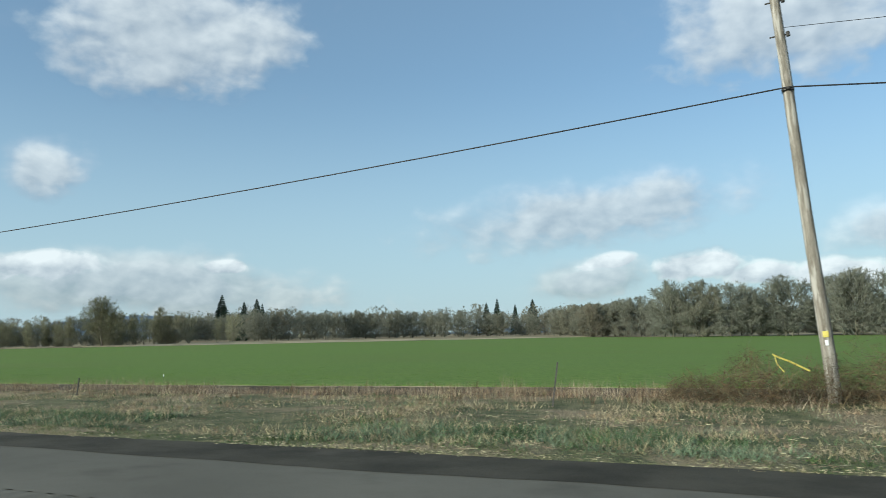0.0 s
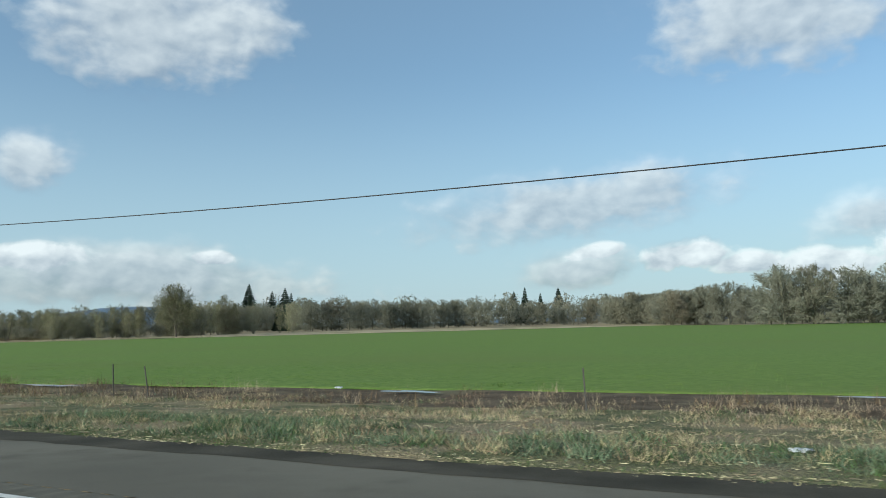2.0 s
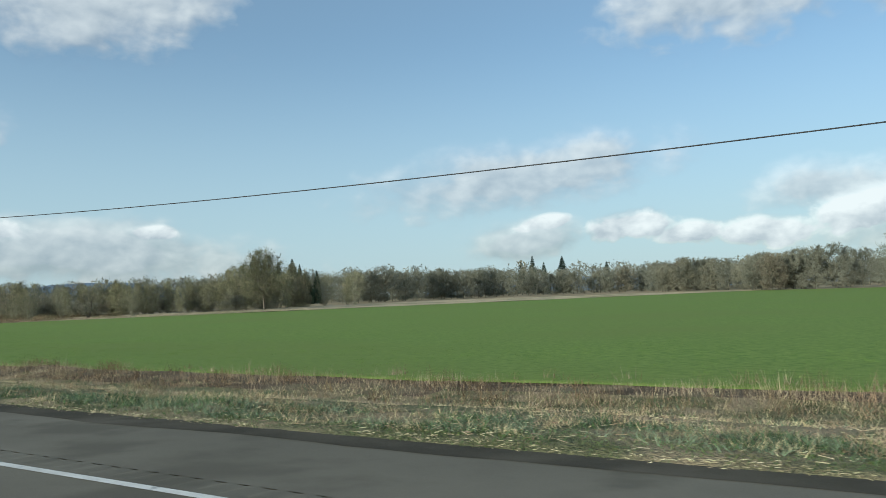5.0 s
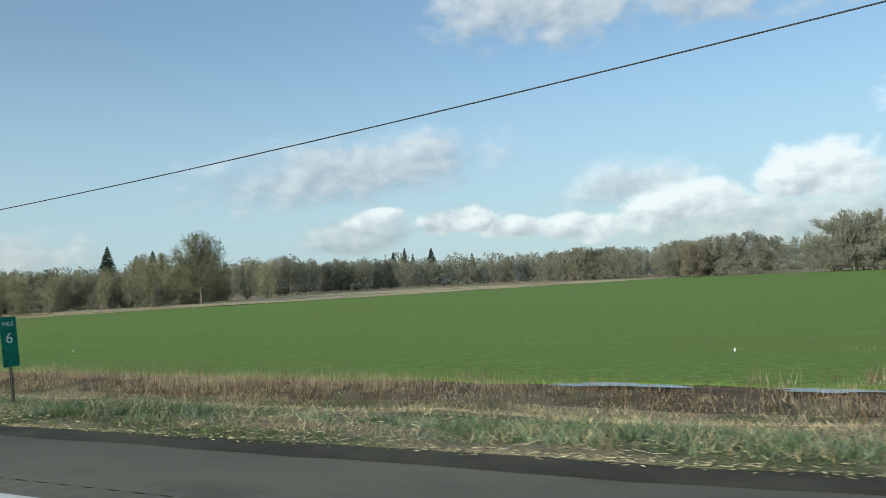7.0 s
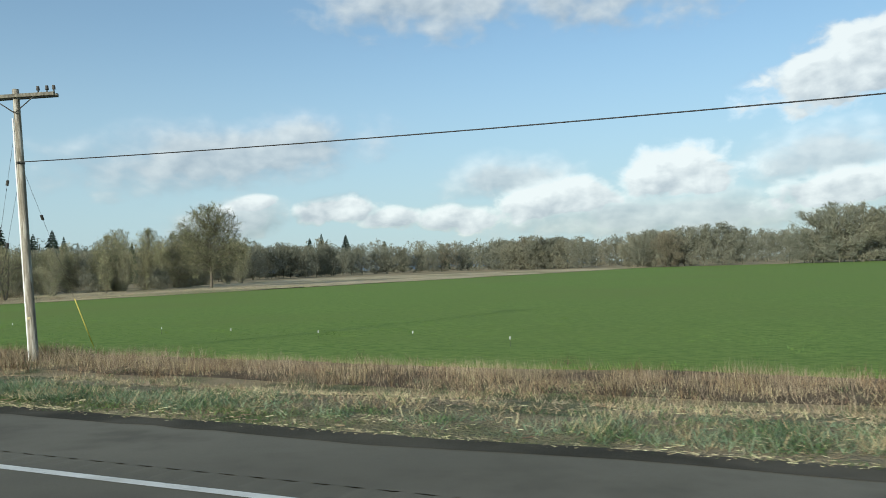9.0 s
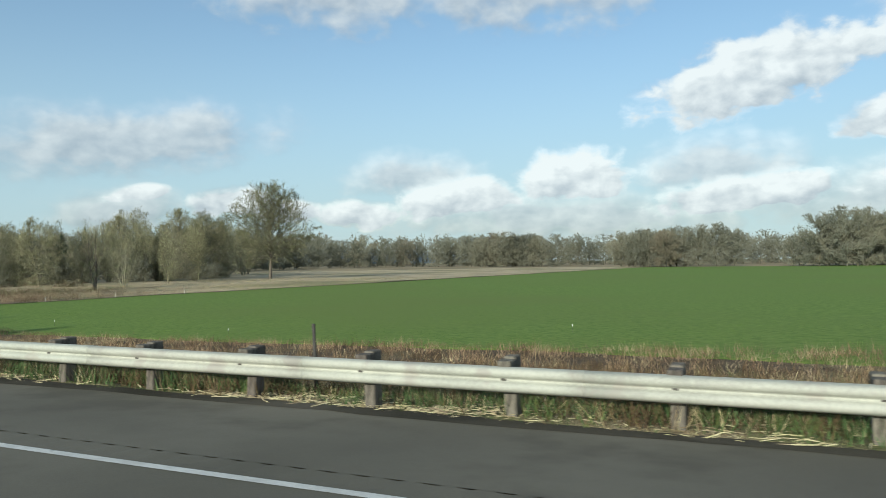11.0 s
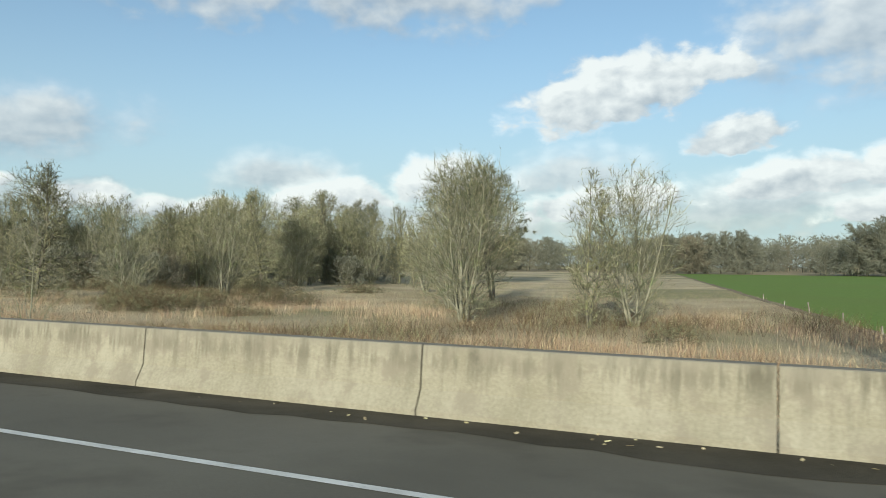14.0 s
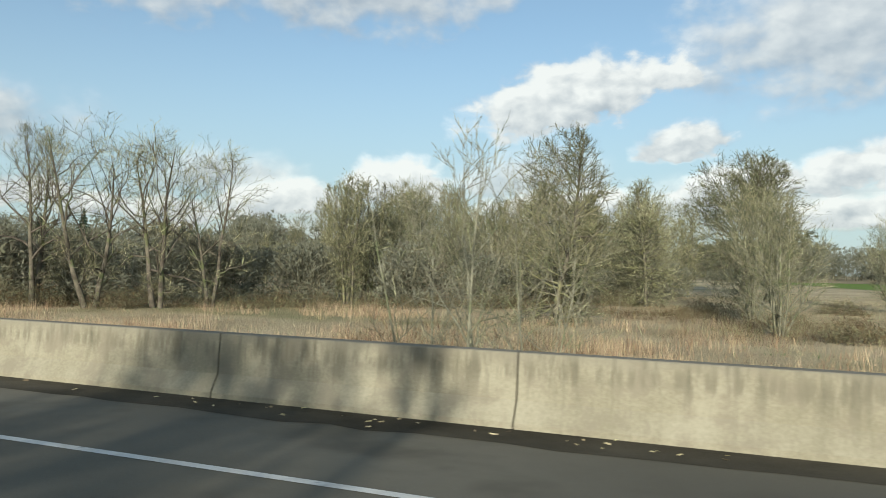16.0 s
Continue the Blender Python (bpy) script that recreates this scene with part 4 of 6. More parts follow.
def utility_pole(x, y, z0, top, wire, lean, label, arm=False, tags=False):
    """Lean: metres by which the top stands off, in x."""
    h = top - z0
    p = thing("utility_pole", label, "utility pole", pose(x, y, z0, 0, math.degrees(math.atan2(lean, h)), 0), "utility poles")
    part("shaft", pole_mesh(h), p)
    bm = bmesh.new()
    for k in range(2):
        rod(bm, (0, 0, wire - z0 + 0.02 - 0.05 * k), (0, 0, wire - z0 + 0.05 - 0.05 * k), 0.14, 0.14, 14)
    rod(bm, (0, -0.24, wire - z0), (0, 0.1, wire - z0), 0.03, 0.03)
    part("cable_clamp", done(bm, "cable_clamp", M["iron"]), p, "rusty cable clamp")
    for wide, lo, hi, colour, label_of in ((0.06, 1.38, 1.52, "yellow", "faded yellow tag plate"), (0.035, 1.2, 1.32, "white", "small white tag plate"), (0.05, 1.5, 1.58, "pole_band", "faded tan tag")):
        if (colour == "pole_band") != tags:
            bm = bmesh.new()
            box(bm, -wide, wide, -0.165, -0.14, lo, hi, 0.005)
            part("pole_tag", done(bm, "pole_tag", M[colour]), p, label_of)
    if not arm:
        bm = bmesh.new()
        rod(bm, (0.0, -0.1, h - 0.15), (0.0, -0.2, h + 0.12), 0.02, 0.02)
        rod(bm, (0.0, -0.2, h + 0.08), (0.0, -0.2, h + 0.2), 0.05, 0.03, 10)
        part("insulator", done(bm, "insulator", M["iron"]), p)
        for hh in (wire - z0 + 1.35, wire - z0 + 2.2):
            if hh < h:
                bm = bmesh.new()
                rod(bm, (-0.22, 0, hh), (0.22, 0, hh), 0.02, 0.02)
                rod(bm, (0.18, 0, hh - 0.05), (0.18, 0, hh + 0.06), 0.045, 0.045, 10)
                part("stub_insulator", done(bm, "stub_insulator", M["iron"]), p)
    else:
        bm = bmesh.new()
        for o in (-0.14, 0.14):
            box(bm, -1.35, 1.35, o - 0.05, o + 0.05, h - 0.32, h - 0.2, 0.008)
        part("crossarm", done(bm, "crossarm", M["post_wood"]), p, "dark double timber crossarm")
        for sx in (-1, 1):
            bm = bmesh.new()
            rod(bm, (sx * 0.7, -0.2, h - 0.32), (0, -0.16, h - 0.85), 0.02, 0.02)
            part("brace", done(bm, "brace", M["iron"]), p)
            for q in (0.75, 1.05, 1.28):
                bm = bmesh.new()
                rod(bm, (sx * q, 0, h - 0.2), (sx * q, 0, h - 0.02), 0.025, 0.025)
                rod(bm, (sx * q, 0, h - 0.08), (sx * q, 0, h + 0.06), 0.06, 0.045, 10)
                part("insulator", done(bm, "insulator", M["iron"]), p)
        bm = bmesh.new()
        rod(bm, (-0.16, 0, 0.1), (-0.155, 0, h - 1.0), 0.03, 0.03)
        part("conduit", done(bm, "conduit", M["white"]), p, "pale plastic cable conduit")
    return p


utility_pole(1.55, 18.87, -0.25, 10.0, 6.88, -0.75, "weathered grey wooden utility pole among brambles", tags=True)
utility_pole(-90.4, 22.0, -0.9, 9.34, 5.80, -0.35, "weathered grey wooden utility pole with yellow guy guards")
utility_pole(-181.65, 41.95, -1.45, 9.3, 6.43, -0.55, "weathered wooden utility pole with a faded tag")
utility_pole(-257.1, 76.0, -1.45, 7.95, 5.39, -0.45, "pale wooden utility pole with a dark double crossarm", arm=True)


def tube(name, pts, r, mat, sides=5):
    cu = bpy.data.curves.new(name, "CURVE")
    cu.dimensions, cu.bevel_depth, cu.bevel_resolution, cu.use_fill_caps = "3D", r, 1, True
    sp = cu.splines.new("POLY")
    sp.points.add(len(pts) - 1)
    for q, c in zip(sp.points, pts):
        q.co = (*c, 1)
    cu.materials.append(mat)
    return cu


def span(name, label, a, b, sag, r, cat="cable"):
    a, b = Vector(a), Vector(b)
    pts = [a.lerp(b, k / 30) - Vector((0, 0, 4 * sag * (k / 30) * (1 - k / 30))) for k in range(31)]
    ob = new(name, tube(name, pts, r, M["cable"]))
    return tagged(ob, label, cat, "overhead cables")


W1, W2, W3, W4 = (1.05, 18.65, 6.88), (-90.6, 21.8, 5.80), (-182.1, 41.75, 6.43), (-257.4, 75.75, 5.39)
span("overhead_cable", "black telephone cable sagging between poles", (88, 26, 6.6), W1, 1.6, 0.018)
span("overhead_cable", "black telephone cable sagging between poles", W1, W2, 1.21, 0.018)
span("overhead_cable", "black telephone cable sagging between poles", W2, W3, 1.36, 0.018)
span("overhead_cable", "black telephone cable sagging between poles", W3, W4, 1.08, 0.018)
span("overhead_wire", "thin bare overhead wire above the telephone cable", (88, 26, 9.6), (0.95, 18.87, 8.4), 1.0, 0.007)

coil = [(3.0 + 1.1 * (0.5 + 0.5 * math.cos(q * 0.5)) + 0.02 * (q % 5), 18.72 + 0.03 * math.sin(q), 6.93 + 0.075 * math.sin(q * 0.5) + 0.012 * (q % 4)) for q in range(90)]
tagged(new("cable_coil", tube("cable_coil", coil, 0.014, M["cable"])), "coil of spare black cable hung under the line", "cable")


def guy(foot, head, guard, mark=0.6):
    f, h = Vector(foot), Vector(head)
    g = thing("guy_wire", "steel guy wire with a tall yellow plastic guard", "guy wire", Matrix.Translation(f), "guy wires")
    part("wire", tube("wire", [Vector((0, 0, 0)), h - f], 0.006, M["iron"]), g)
    bm = bmesh.new()
    n = (h - f).normalized()
    rod(bm, n * 0.02, n * guard, 0.021, 0.019, 8)
    part("guard", done(bm, "guard", M["yellow"], True), g, "yellow plastic guard")
    bm = bmesh.new()
    m = (h - f) * mark
    rod(bm, m - n * 0.09, m + n * 0.09, 0.05, 0.05, 8)
    part("strain_insulator", done(bm, "strain_insulator", M["iron"]), g)


guy((-90.82, 19.80, -0.95), (-90.65, 21.9, 8.6), 2.7, 0.72)
guy((-90.72, 20.28, -0.9), (-90.6, 21.9, 5.6), 2.4, 0.72)
guy((-182.52, 39.64, -1.55), (-182.2, 41.9, 8.8), 2.5, 0.74)
guy((-182.41, 39.95, -1.55), (-182.1, 41.9, 6.3), 2.1, 0.7)
guy((-259.6, 77.5, -1.45), (-257.5, 76.0, 7.2), 2.5, 0.72)
guy((-259.2, 77.0, -1.45), (-257.4, 76.0, 5.3), 2.0, 0.6)
guy((-257.0, 80.8, -1.5), (-257.35, 75.9, 5.3), 2.6, 0.75)


def fallen_guard():
    """A loose guard lying over the brambles, bent near its end."""
    g = thing("guy_guard", "loose yellow plastic guard fallen across the brambles", "guy guard")
    part("tube", tube("tube", [(0.34, 18.32, 0.77), (0.42, 18.34, 0.72), (0.7, 18.42, 0.60), (1.07, 18.5, 0.40)], 0.024, M["yellow"]), g)
    part("loose_strip", tube("loose_strip", [(0.38, 18.33, 0.74), (0.42, 18.3, 0.56), (0.56, 18.28, 0.38)], 0.012, M["yellow"]), g)


fallen_guard()


# ---------------------------------------------------------------- roadside posts and sign
def mile_sign():
    s, d = 207.53, 9.05
    g = thing("mile_marker_sign", "narrow green mile marker sign on a dark steel post", "road sign", at(s, d, turn=-6) @ pose(0, 0, -0.09, 2, -4, 0), "")
    bm = bmesh.new()
    box(bm, -0.02, 0.02, -0.005, 0.005, -0.3, 1.65)
    box(bm, -0.035, -0.02, -0.02, 0.005, -0.3, 1.65)
    box(bm, 0.02, 0.035, -0.02, 0.005, -0.3, 1.65)
    part("post", done(bm, "post", M["iron"]), g, "dark steel channel post")
    # the plate faces the traffic
    bm = bmesh.new()
    box(bm, -0.0015, 0.0015, -0.15, 0.15, 0.78, 1.70, 0.0)
    plate = part("plate", done(bm, "plate", M["sign_green"]), g, "green reflective plate", pose(0.04, 0, 0))
    for text, size, z in (("MILE", 0.105, 1.535), ("6", 0.27, 1.22)):
        cu = bpy.data.curves.new("lettering", "FONT")
        cu.body, cu.size, cu.align_x, cu.extrude = text, size, "CENTER", 0.001
        cu.materials.append(M["sign_letter"])
        part("lettering", cu, plate, "white reflective lettering", pose(0.004, 0.0, z, 90, 0, 90))


mile_sign()


def delineator(s, d, h, label, lean, mat, r=0.045, top=None):
    g = thing("marker_post", label, "marker post", at(s, d) @ pose(0, 0, 0, lean[0], lean[1], 0), "roadside marker posts")
    bm = bmesh.new()
    rod(bm, (0, 0, -0.3), (0, 0, h), r, r * 0.92, 10)
    part("post", done(bm, "post", mat, False), g)
    if top:
        bm = bmesh.new()
        box(bm, -0.045, 0.045, -r - 0.012, -r, h - 0.3, h - 0.05, 0.004)
        part("reflector", done(bm, "reflector", M["white"]), g, "dull white reflector strip")


delineator(88.7, 9.04, 1.5, "leaning grey weathered roadside marker post", (3, -5), M["post_wood"], 0.04)
delineator(244.0, 9.0, 1.27, "leaning grey steel roadside marker post", (4, -6), M["iron"], 0.032)
delineator(327.0, 8.75, 1.28, "pale grey roadside marker post behind the guardrail", (1, -3), M["bark_light"], 0.028)
delineator(313.5, 9.6, 1.1, "dark steel post behind the guardrail", (1, -2), M["iron"], 0.03)

delineator(360.2, 9.05, 1.55, "dark steel post beside the guardrail", (1, -2), M["post_wood"], 0.017)

rngp = random.Random(8)
for s, h in ((4.4, 1.0), (34.6, 0.95), (59.7, 1.0), (74.3, 1.0), (76.0, 1.05), (82.8, 0.8), (90.4, 0.75), (127.5, 0.85), (332.5, 0.9), (20.0, 0.6), (46.0, 0.8)):
    g = thing("fence_stake", "thin rusty steel fence stake at the field edge", "fence post", at(s, 17.0) @ pose(0, 0, 0, rngp.uniform(-6, 6), rngp.uniform(-8, 8), 0), "fence stakes")
    bm = bmesh.new()
    box(bm, -0.018, 0.018, -0.004, 0.004, -0.3, h)
    box(bm, -0.004, 0.004, 0.004, 0.03, -0.3, h)
    part("shaft", done(bm, "shaft", M["iron"]), g)
for s, d in ((283.3, 29.1), (277.6, 28.6), (271.4, 27.8), (266.3, 27.8), (260.6, 24.9), (316.7, 35.2), (366.4, 28.3), (352.3, 31.0), (228, 24.5), (196, 25), (108, 20.5), (23, 23.5), (301, 31), (335, 30)):
    g = thing("marker_flag", "small white survey marker at the field edge", "marker flag", at(s, d), "survey markers")
    bm = bmesh.new()
    rod(bm, (0, 0, -0.1), (0, 0, 0.42), 0.006, 0.005, 6)
    part("stick", done(bm, "stick", M["iron"]), g)
    bm = bmesh.new()
    box(bm, -0.016, 0.016, -0.012, 0.012, 0.33, 0.44, 0.004)
    part("cap", done(bm, "cap", M["white"]), g, "white plastic cap")

e_dir = (EDGE_B - EDGE_A) / np.linalg.norm(EDGE_B - EDGE_A)
for k, t in enumerate((4, 9, 10.5, 16, 25, 36, 48, 62)):
    q = EDGE_A + e_dir * t
    g = thing("edge_stake", "pale wooden stake on the wheat's far edge", "stake", pose(float(q[0]), float(q[1]), -2.3, 6 * math.sin(k), 8 * math.cos(3 * k), 0), "edge stakes")
    bm = bmesh.new()
    box(bm, -0.05, 0.05, -0.04, 0.04, -0.2, 0.4 + 0.22 * (k % 3), 0.01)
    part("shaft", done(bm, "shaft", M["pole"]), g)


def rag(s, d, size, mat, label, name):
    rng = random.Random(int(s * 10))
    bm = bmesh.new()
    bmesh.ops.create_grid(bm, x_segments=7, y_segments=5, size=0.5)
    for v in bm.verts:
        v.co = Vector((v.co.x * size * (1 + rng.uniform(-0.2, 0.2)), v.co.y * size * 0.6, 0.04 + size * 0.22 * rng.random()))
    bmesh.ops.solidify(bm, geom=bm.faces[:], thickness=0.006)
    ob = new(name, done(bm, name, mat, True))
    ob.matrix_basis = at(s, d, turn=rng.uniform(-40, 40))
    tagged(ob, label, "litter")


rag(184.7, 8.2, 0.27, M["orange"], "crumpled faded orange rag in the verge grass", "rag")
rag(97.0, 10.0, 0.22, M["orange"], "crumpled orange scrap in the verge grass", "rag")
rag(353.5, 9.2, 0.55, M["litter"], "pale plastic sheet lying behind the guardrail", "plastic_scrap")
rag(328.1, 8.9, 0.35, M["litter"], "pale plastic scrap under the guardrail", "plastic_scrap")
rag(69.4, 20.6, 0.3, M["litter"], "white plastic scrap on the muddy ditch edge", "plastic_scrap")
rag(55.0, 10.6, 0.25, M["litter"], "white paper scrap in the verge grass", "paper_scrap")


# ---------------------------------------------------------------- trees
def unit(v):
    return v / (np.linalg.norm(v, axis=-1, keepdims=True) + 1e-9)


def runs(rng, base, way, length, r, steps, wig, lift, taper=0.85):
    """Crooked limbs: their points, radii and ways."""
    n = len(base)
    pts, ways, w = np.zeros((n, steps + 1, 3)), np.zeros((n, steps, 3)), unit(way)
    pts[:, 0] = base
    for k in range(steps):
        w = unit(w + rng.normal(0, wig, (n, 3)) + np.array((0, 0, lift)))
        ways[:, k] = w
        pts[:, k + 1] = pts[:, k] + w * (length / steps)[:, None]
    rad = r[:, None] * (1 - taper * np.arange(steps + 1) / steps)[None]
    return pts, np.maximum(rad, 0.004), ways


def sprout(rng, limbs, count, lo, hi, tilt0, tilt1):
    """Places and ways of side shoots along limbs."""
    pts, rad, ways = limbs
    n, steps = ways.shape[:2]
    f = lo + (hi - lo) * (np.arange(count)[None] + rng.uniform(0, 1, (n, count))) / count
    j = np.minimum(steps - 1, (f * steps).astype(int))
    u = (f * steps - j)[..., None]
    i = np.arange(n)[:, None]
    base = pts[i, j] * (1 - u) + pts[i, j + 1] * u
    w = ways[i, j]
    axis = unit(np.cross(w, rng.normal(0, 1, w.shape)))
    t = rng.uniform(tilt0, tilt1, f.shape)[..., None]
    way = w * np.cos(t) + axis * np.sin(t)
    return base.reshape(-1, 3), way.reshape(-1, 3), rad[i, j].ravel(), f.ravel()


def reach(base, way, mid, wide, tall):
    """Distance along way to the egg that holds the crown."""
    k = np.array((wide, wide, tall))
    q, d = (base - np.array((0, 0, mid))) / k, unit(way) / k
    a, b, c = (d * d).sum(1), (q * d).sum(1), (q * q).sum(1) - 1
    return np.maximum((np.sqrt(np.maximum(b * b - a * c, 0)) - b) / a, 0.3)


def tubes(limbs, sides):
    """Verts and quads round limbs."""
    pts, rad, _ = limbs
    n, m = pts.shape[:2]
    w = unit(np.gradient(pts, axis=1))
    a = unit(np.cross(w, np.array((0.31, 0.52, 0.795)) + 0 * w))
    b = np.cross(w, a)
    t = np.arange(sides) * 2 * np.pi / sides
    ring = pts[:, :, None] + (a[:, :, None] * np.cos(t)[:, None] + b[:, :, None] * np.sin(t)[:, None]) * rad[:, :, None, None]
    i = (np.arange(n)[:, None, None] * m + np.arange(m - 1)[None, :, None]) * sides + np.arange(sides)
    j = (np.arange(n)[:, None, None] * m + np.arange(m - 1)[None, :, None]) * sides + (np.arange(sides) + 1) % sides
    return ring.reshape(-1, 3), np.stack([i, j, j + sides, i + sides], -1).reshape(-1, 4)


def tube_mesh(name, sets, mat):
    v, f, n0 = [], [], 0
    for limbs, sides in sets:
        a, b = tubes(limbs, sides)
        v.append(a)
        f.append(b + n0)
        n0 += len(a)
    return mesh_from(name, np.vstack(v), np.vstack(f), mat, smooth=True)


def shoots(rng, base, way, length, width, bend=0.1):
    """Thin shoots, each one long triangle: its three corners."""
    n = len(base)
    side = unit(np.cross(way, rng.normal(0, 1, (n, 3)))) * (width * rng.uniform(0.6, 1.4, n))[:, None] / 2
    tip = base + unit(unit(way) + rng.normal(0, bend, (n, 3))) * np.asarray(length)[:, None]
    return np.stack([base - side, base + side, tip], 1)


# height of the grown stock, trunk radius, stems, their lean, how far up they go; the crown's middle, half width and half height
TREES = {
    "oak": dict(h=24.0, r=0.55, stems=1, lean=0.0, top=0.56, egg=(0.56, 0.43, 0.45), n=(46, 12, 8, 5), low=0.36, flat=1.42, steep=0.15, lift=(-0.02, 0.02, 0.05),
                wig=0.16, bough=0.05, spray=0.10, shoot=(0.8, 0.065), bark="bark", mats=("twig", "twig_dark", "twig_dark", "twig_dark")),
    "mossy": dict(h=13.0, r=0.24, stems=1, lean=0.0, top=0.93, egg=(0.40, 0.30, 0.60), n=(78, 9, 6, 2), low=0.03, flat=1.80, steep=0.35, lift=(0.02, 0.0, 0.06),
                  wig=0.17, bough=0.020, spray=0.046, shoot=(0.34, 0.028), bark="bark_moss", mats=("twig", "twig_pale", "twig_dark", "twig")),
    "shrub": dict(h=10.0, r=0.10, stems=9, lean=0.40, top=0.90, egg=(0.52, 0.33, 0.50), n=(12, 5, 5, 2), low=0.04, flat=1.25, steep=0.35, lift=(0.08, 0.10, 0.14),
                  wig=0.14, bough=0.015, spray=0.030, shoot=(0.35, 0.020), bark="bark_light", mats=("twig", "twig_pale", "twig_dark")),
    "wood": dict(h=13.0, r=0.14, stems=2, lean=0.12, top=0.95, egg=(0.52, 0.17, 0.50), n=(34, 7, 4, 2), low=0.05, flat=1.35, steep=0.40, lift=(0.07, 0.09, 0.14),
                 wig=0.17, bough=0.026, spray=0.058, shoot=(0.42, 0.040), bark="bark_moss", mats=("twig", "twig_pale", "twig_dark", "twig")),
    "bare": dict(h=14.0, r=0.25, stems=2, lean=0.24, top=0.90, egg=(0.60, 0.34, 0.43), n=(16, 9, 6, 2), low=0.10, flat=1.35, steep=0.35, lift=(0.04, 0.05, 0.08),
                 wig=0.25, bough=0.020, spray=0.036, shoot=(0.35, 0.022), bark="bark", mats=("twig", "twig_dark", "twig_pale")),
    "roadside": dict(h=14.0, r=0.26, stems=2, lean=0.16, top=0.92, egg=(0.56, 0.29, 0.46), n=(17, 9, 6, 3), low=0.12, flat=1.45, steep=0.40, lift=(0.03, 0.03, 0.06),
                     wig=0.26, bough=0.014, spray=0.020, shoot=(0.24, 0.012), bark="bark_moss", mats=("twig", "twig_dark", "twig_pale")),
    "leaning": dict(h=10.5, r=0.13, stems=1, lean=0.10, top=0.95, egg=(0.60, 0.36, 0.42), n=(18, 8, 5, 3), low=0.22, flat=1.25, steep=0.40, lift=(0.05, 0.05, 0.06),
                    wig=0.22, bough=0.010, spray=0.016, shoot=(0.22, 0.011), bark="bark_light", mats=("twig_pale", "twig")),
    "sapling": dict(h=5.0, r=0.045, stems=2, lean=0.20, top=0.97, egg=(0.6, 0.26, 0.46), n=(11, 4, 2, 2), low=0.15, flat=0.9, steep=0.35, lift=(0.12, 0.12, 0.10),
                    wig=0.12, bough=0.007, spray=0.012, shoot=(0.25, 0.008), bark="bark_light", mats=("twig_pale", "twig_tan")),
}


TUBED = ("roadside", "leaning", "sapling")     # seen close by: their sprays are round


def grow(style, seed):
    """Stems, limbs, boughs, sprays and the finest shoots of one tree."""
    k = TREES[style]
    rng = np.random.default_rng(seed)
    h, m = k["h"], k["stems"]
    egg = [q * h for q in k["egg"]]
    a = np.arange(m) * 2 * np.pi / m + rng.uniform(0, 1, m)
    lean = k["lean"] * rng.uniform(0.25, 1.0, m)
    base = np.stack([np.cos(a), np.sin(a), 0 * a], -1) * (0.0 if m == 1 else 0.02 * h) + np.array((0, 0, -0.3))
    way = np.stack([np.cos(a) * lean, np.sin(a) * lean, 1 + 0 * a], -1)
    tall = h * k["top"] * np.where(np.arange(m) == 0, 1.0, rng.uniform(0.72, 1.0, m)) + 0.3
    stems = runs(rng, base, way, tall, k["r"] * rng.uniform(0.75, 1.0, m), 12, 0.05, 0.03)
    n1, n2, n3, n4 = k["n"]
    b, _, r, f = sprout(rng, stems, n1, k["low"], 0.99, 0.5, 0.9)
    g = (f - k["low"]) / (1 - k["low"])
    tilt = k["flat"] + (k["steep"] - k["flat"]) * g ** 0.8 + rng.normal(0, 0.16, len(f))
    turn = np.arange(len(f)) * 2.4 + rng.uniform(-0.5, 0.5, len(f))
    w = np.stack([np.cos(turn) * np.sin(tilt), np.sin(turn) * np.sin(tilt), np.cos(tilt)], -1)
    ln = reach(b, w, *egg) * rng.uniform(0.7, 1.08, len(f))
    limbs = runs(rng, b, w, ln, np.clip(r * rng.uniform(0.4, 0.65, len(f)), 0.012, 0.02 * ln + 0.01), 6, k["wig"], k["lift"][0])
    b, w, r, f = sprout(rng, limbs, n2, 0.12, 0.99, 0.45, 1.0)
    ln2 = np.minimum(np.repeat(ln, n2) * (0.62 - 0.35 * f) * rng.uniform(0.6, 1.3, len(f)), reach(b, w, *egg) * 1.1) + 0.2
    keep = rng.uniform(0, 1, len(f)) < np.repeat(ln, n2) / (0.16 * h)
    b, w, r, ln2 = b[keep], w[keep], r[keep], ln2[keep]
    boughs = runs(rng, b, w, ln2, np.clip(r * 0.6, k["bough"] * 0.6, k["bough"] * 1.6), 4 if style in TUBED else 2, k["wig"], k["lift"][1])
    b, w, r, f = sprout(rng, boughs, n3, 0.15, 1.0, 0.4, 0.95)
    ln3 = np.repeat(ln2, n3) * (0.6 - 0.3 * f) * rng.uniform(0.6, 1.3, len(f)) + 0.15
    sprays = runs(rng, b, w, ln3, np.full(len(b), k["spray"] / 2), 2, k["wig"], k["lift"][2], 0.6)
    size = k["shoot"]
    fine = shoots(rng, b, sprays[2][:, 0], ln3, 2 * sprays[1][:, 0])
    b, w, _, _ = sprout(rng, sprays, n4, 0.1, 1.0, 0.3, 0.9)
    fine = np.vstack([fine, shoots(rng, b, w + np.array((0, 0, k["lift"][2])), rng.uniform(0.4, 1.2, len(b)) * size[0], size[1])])
    return stems, limbs, boughs, sprays, fine


STOCK = {}


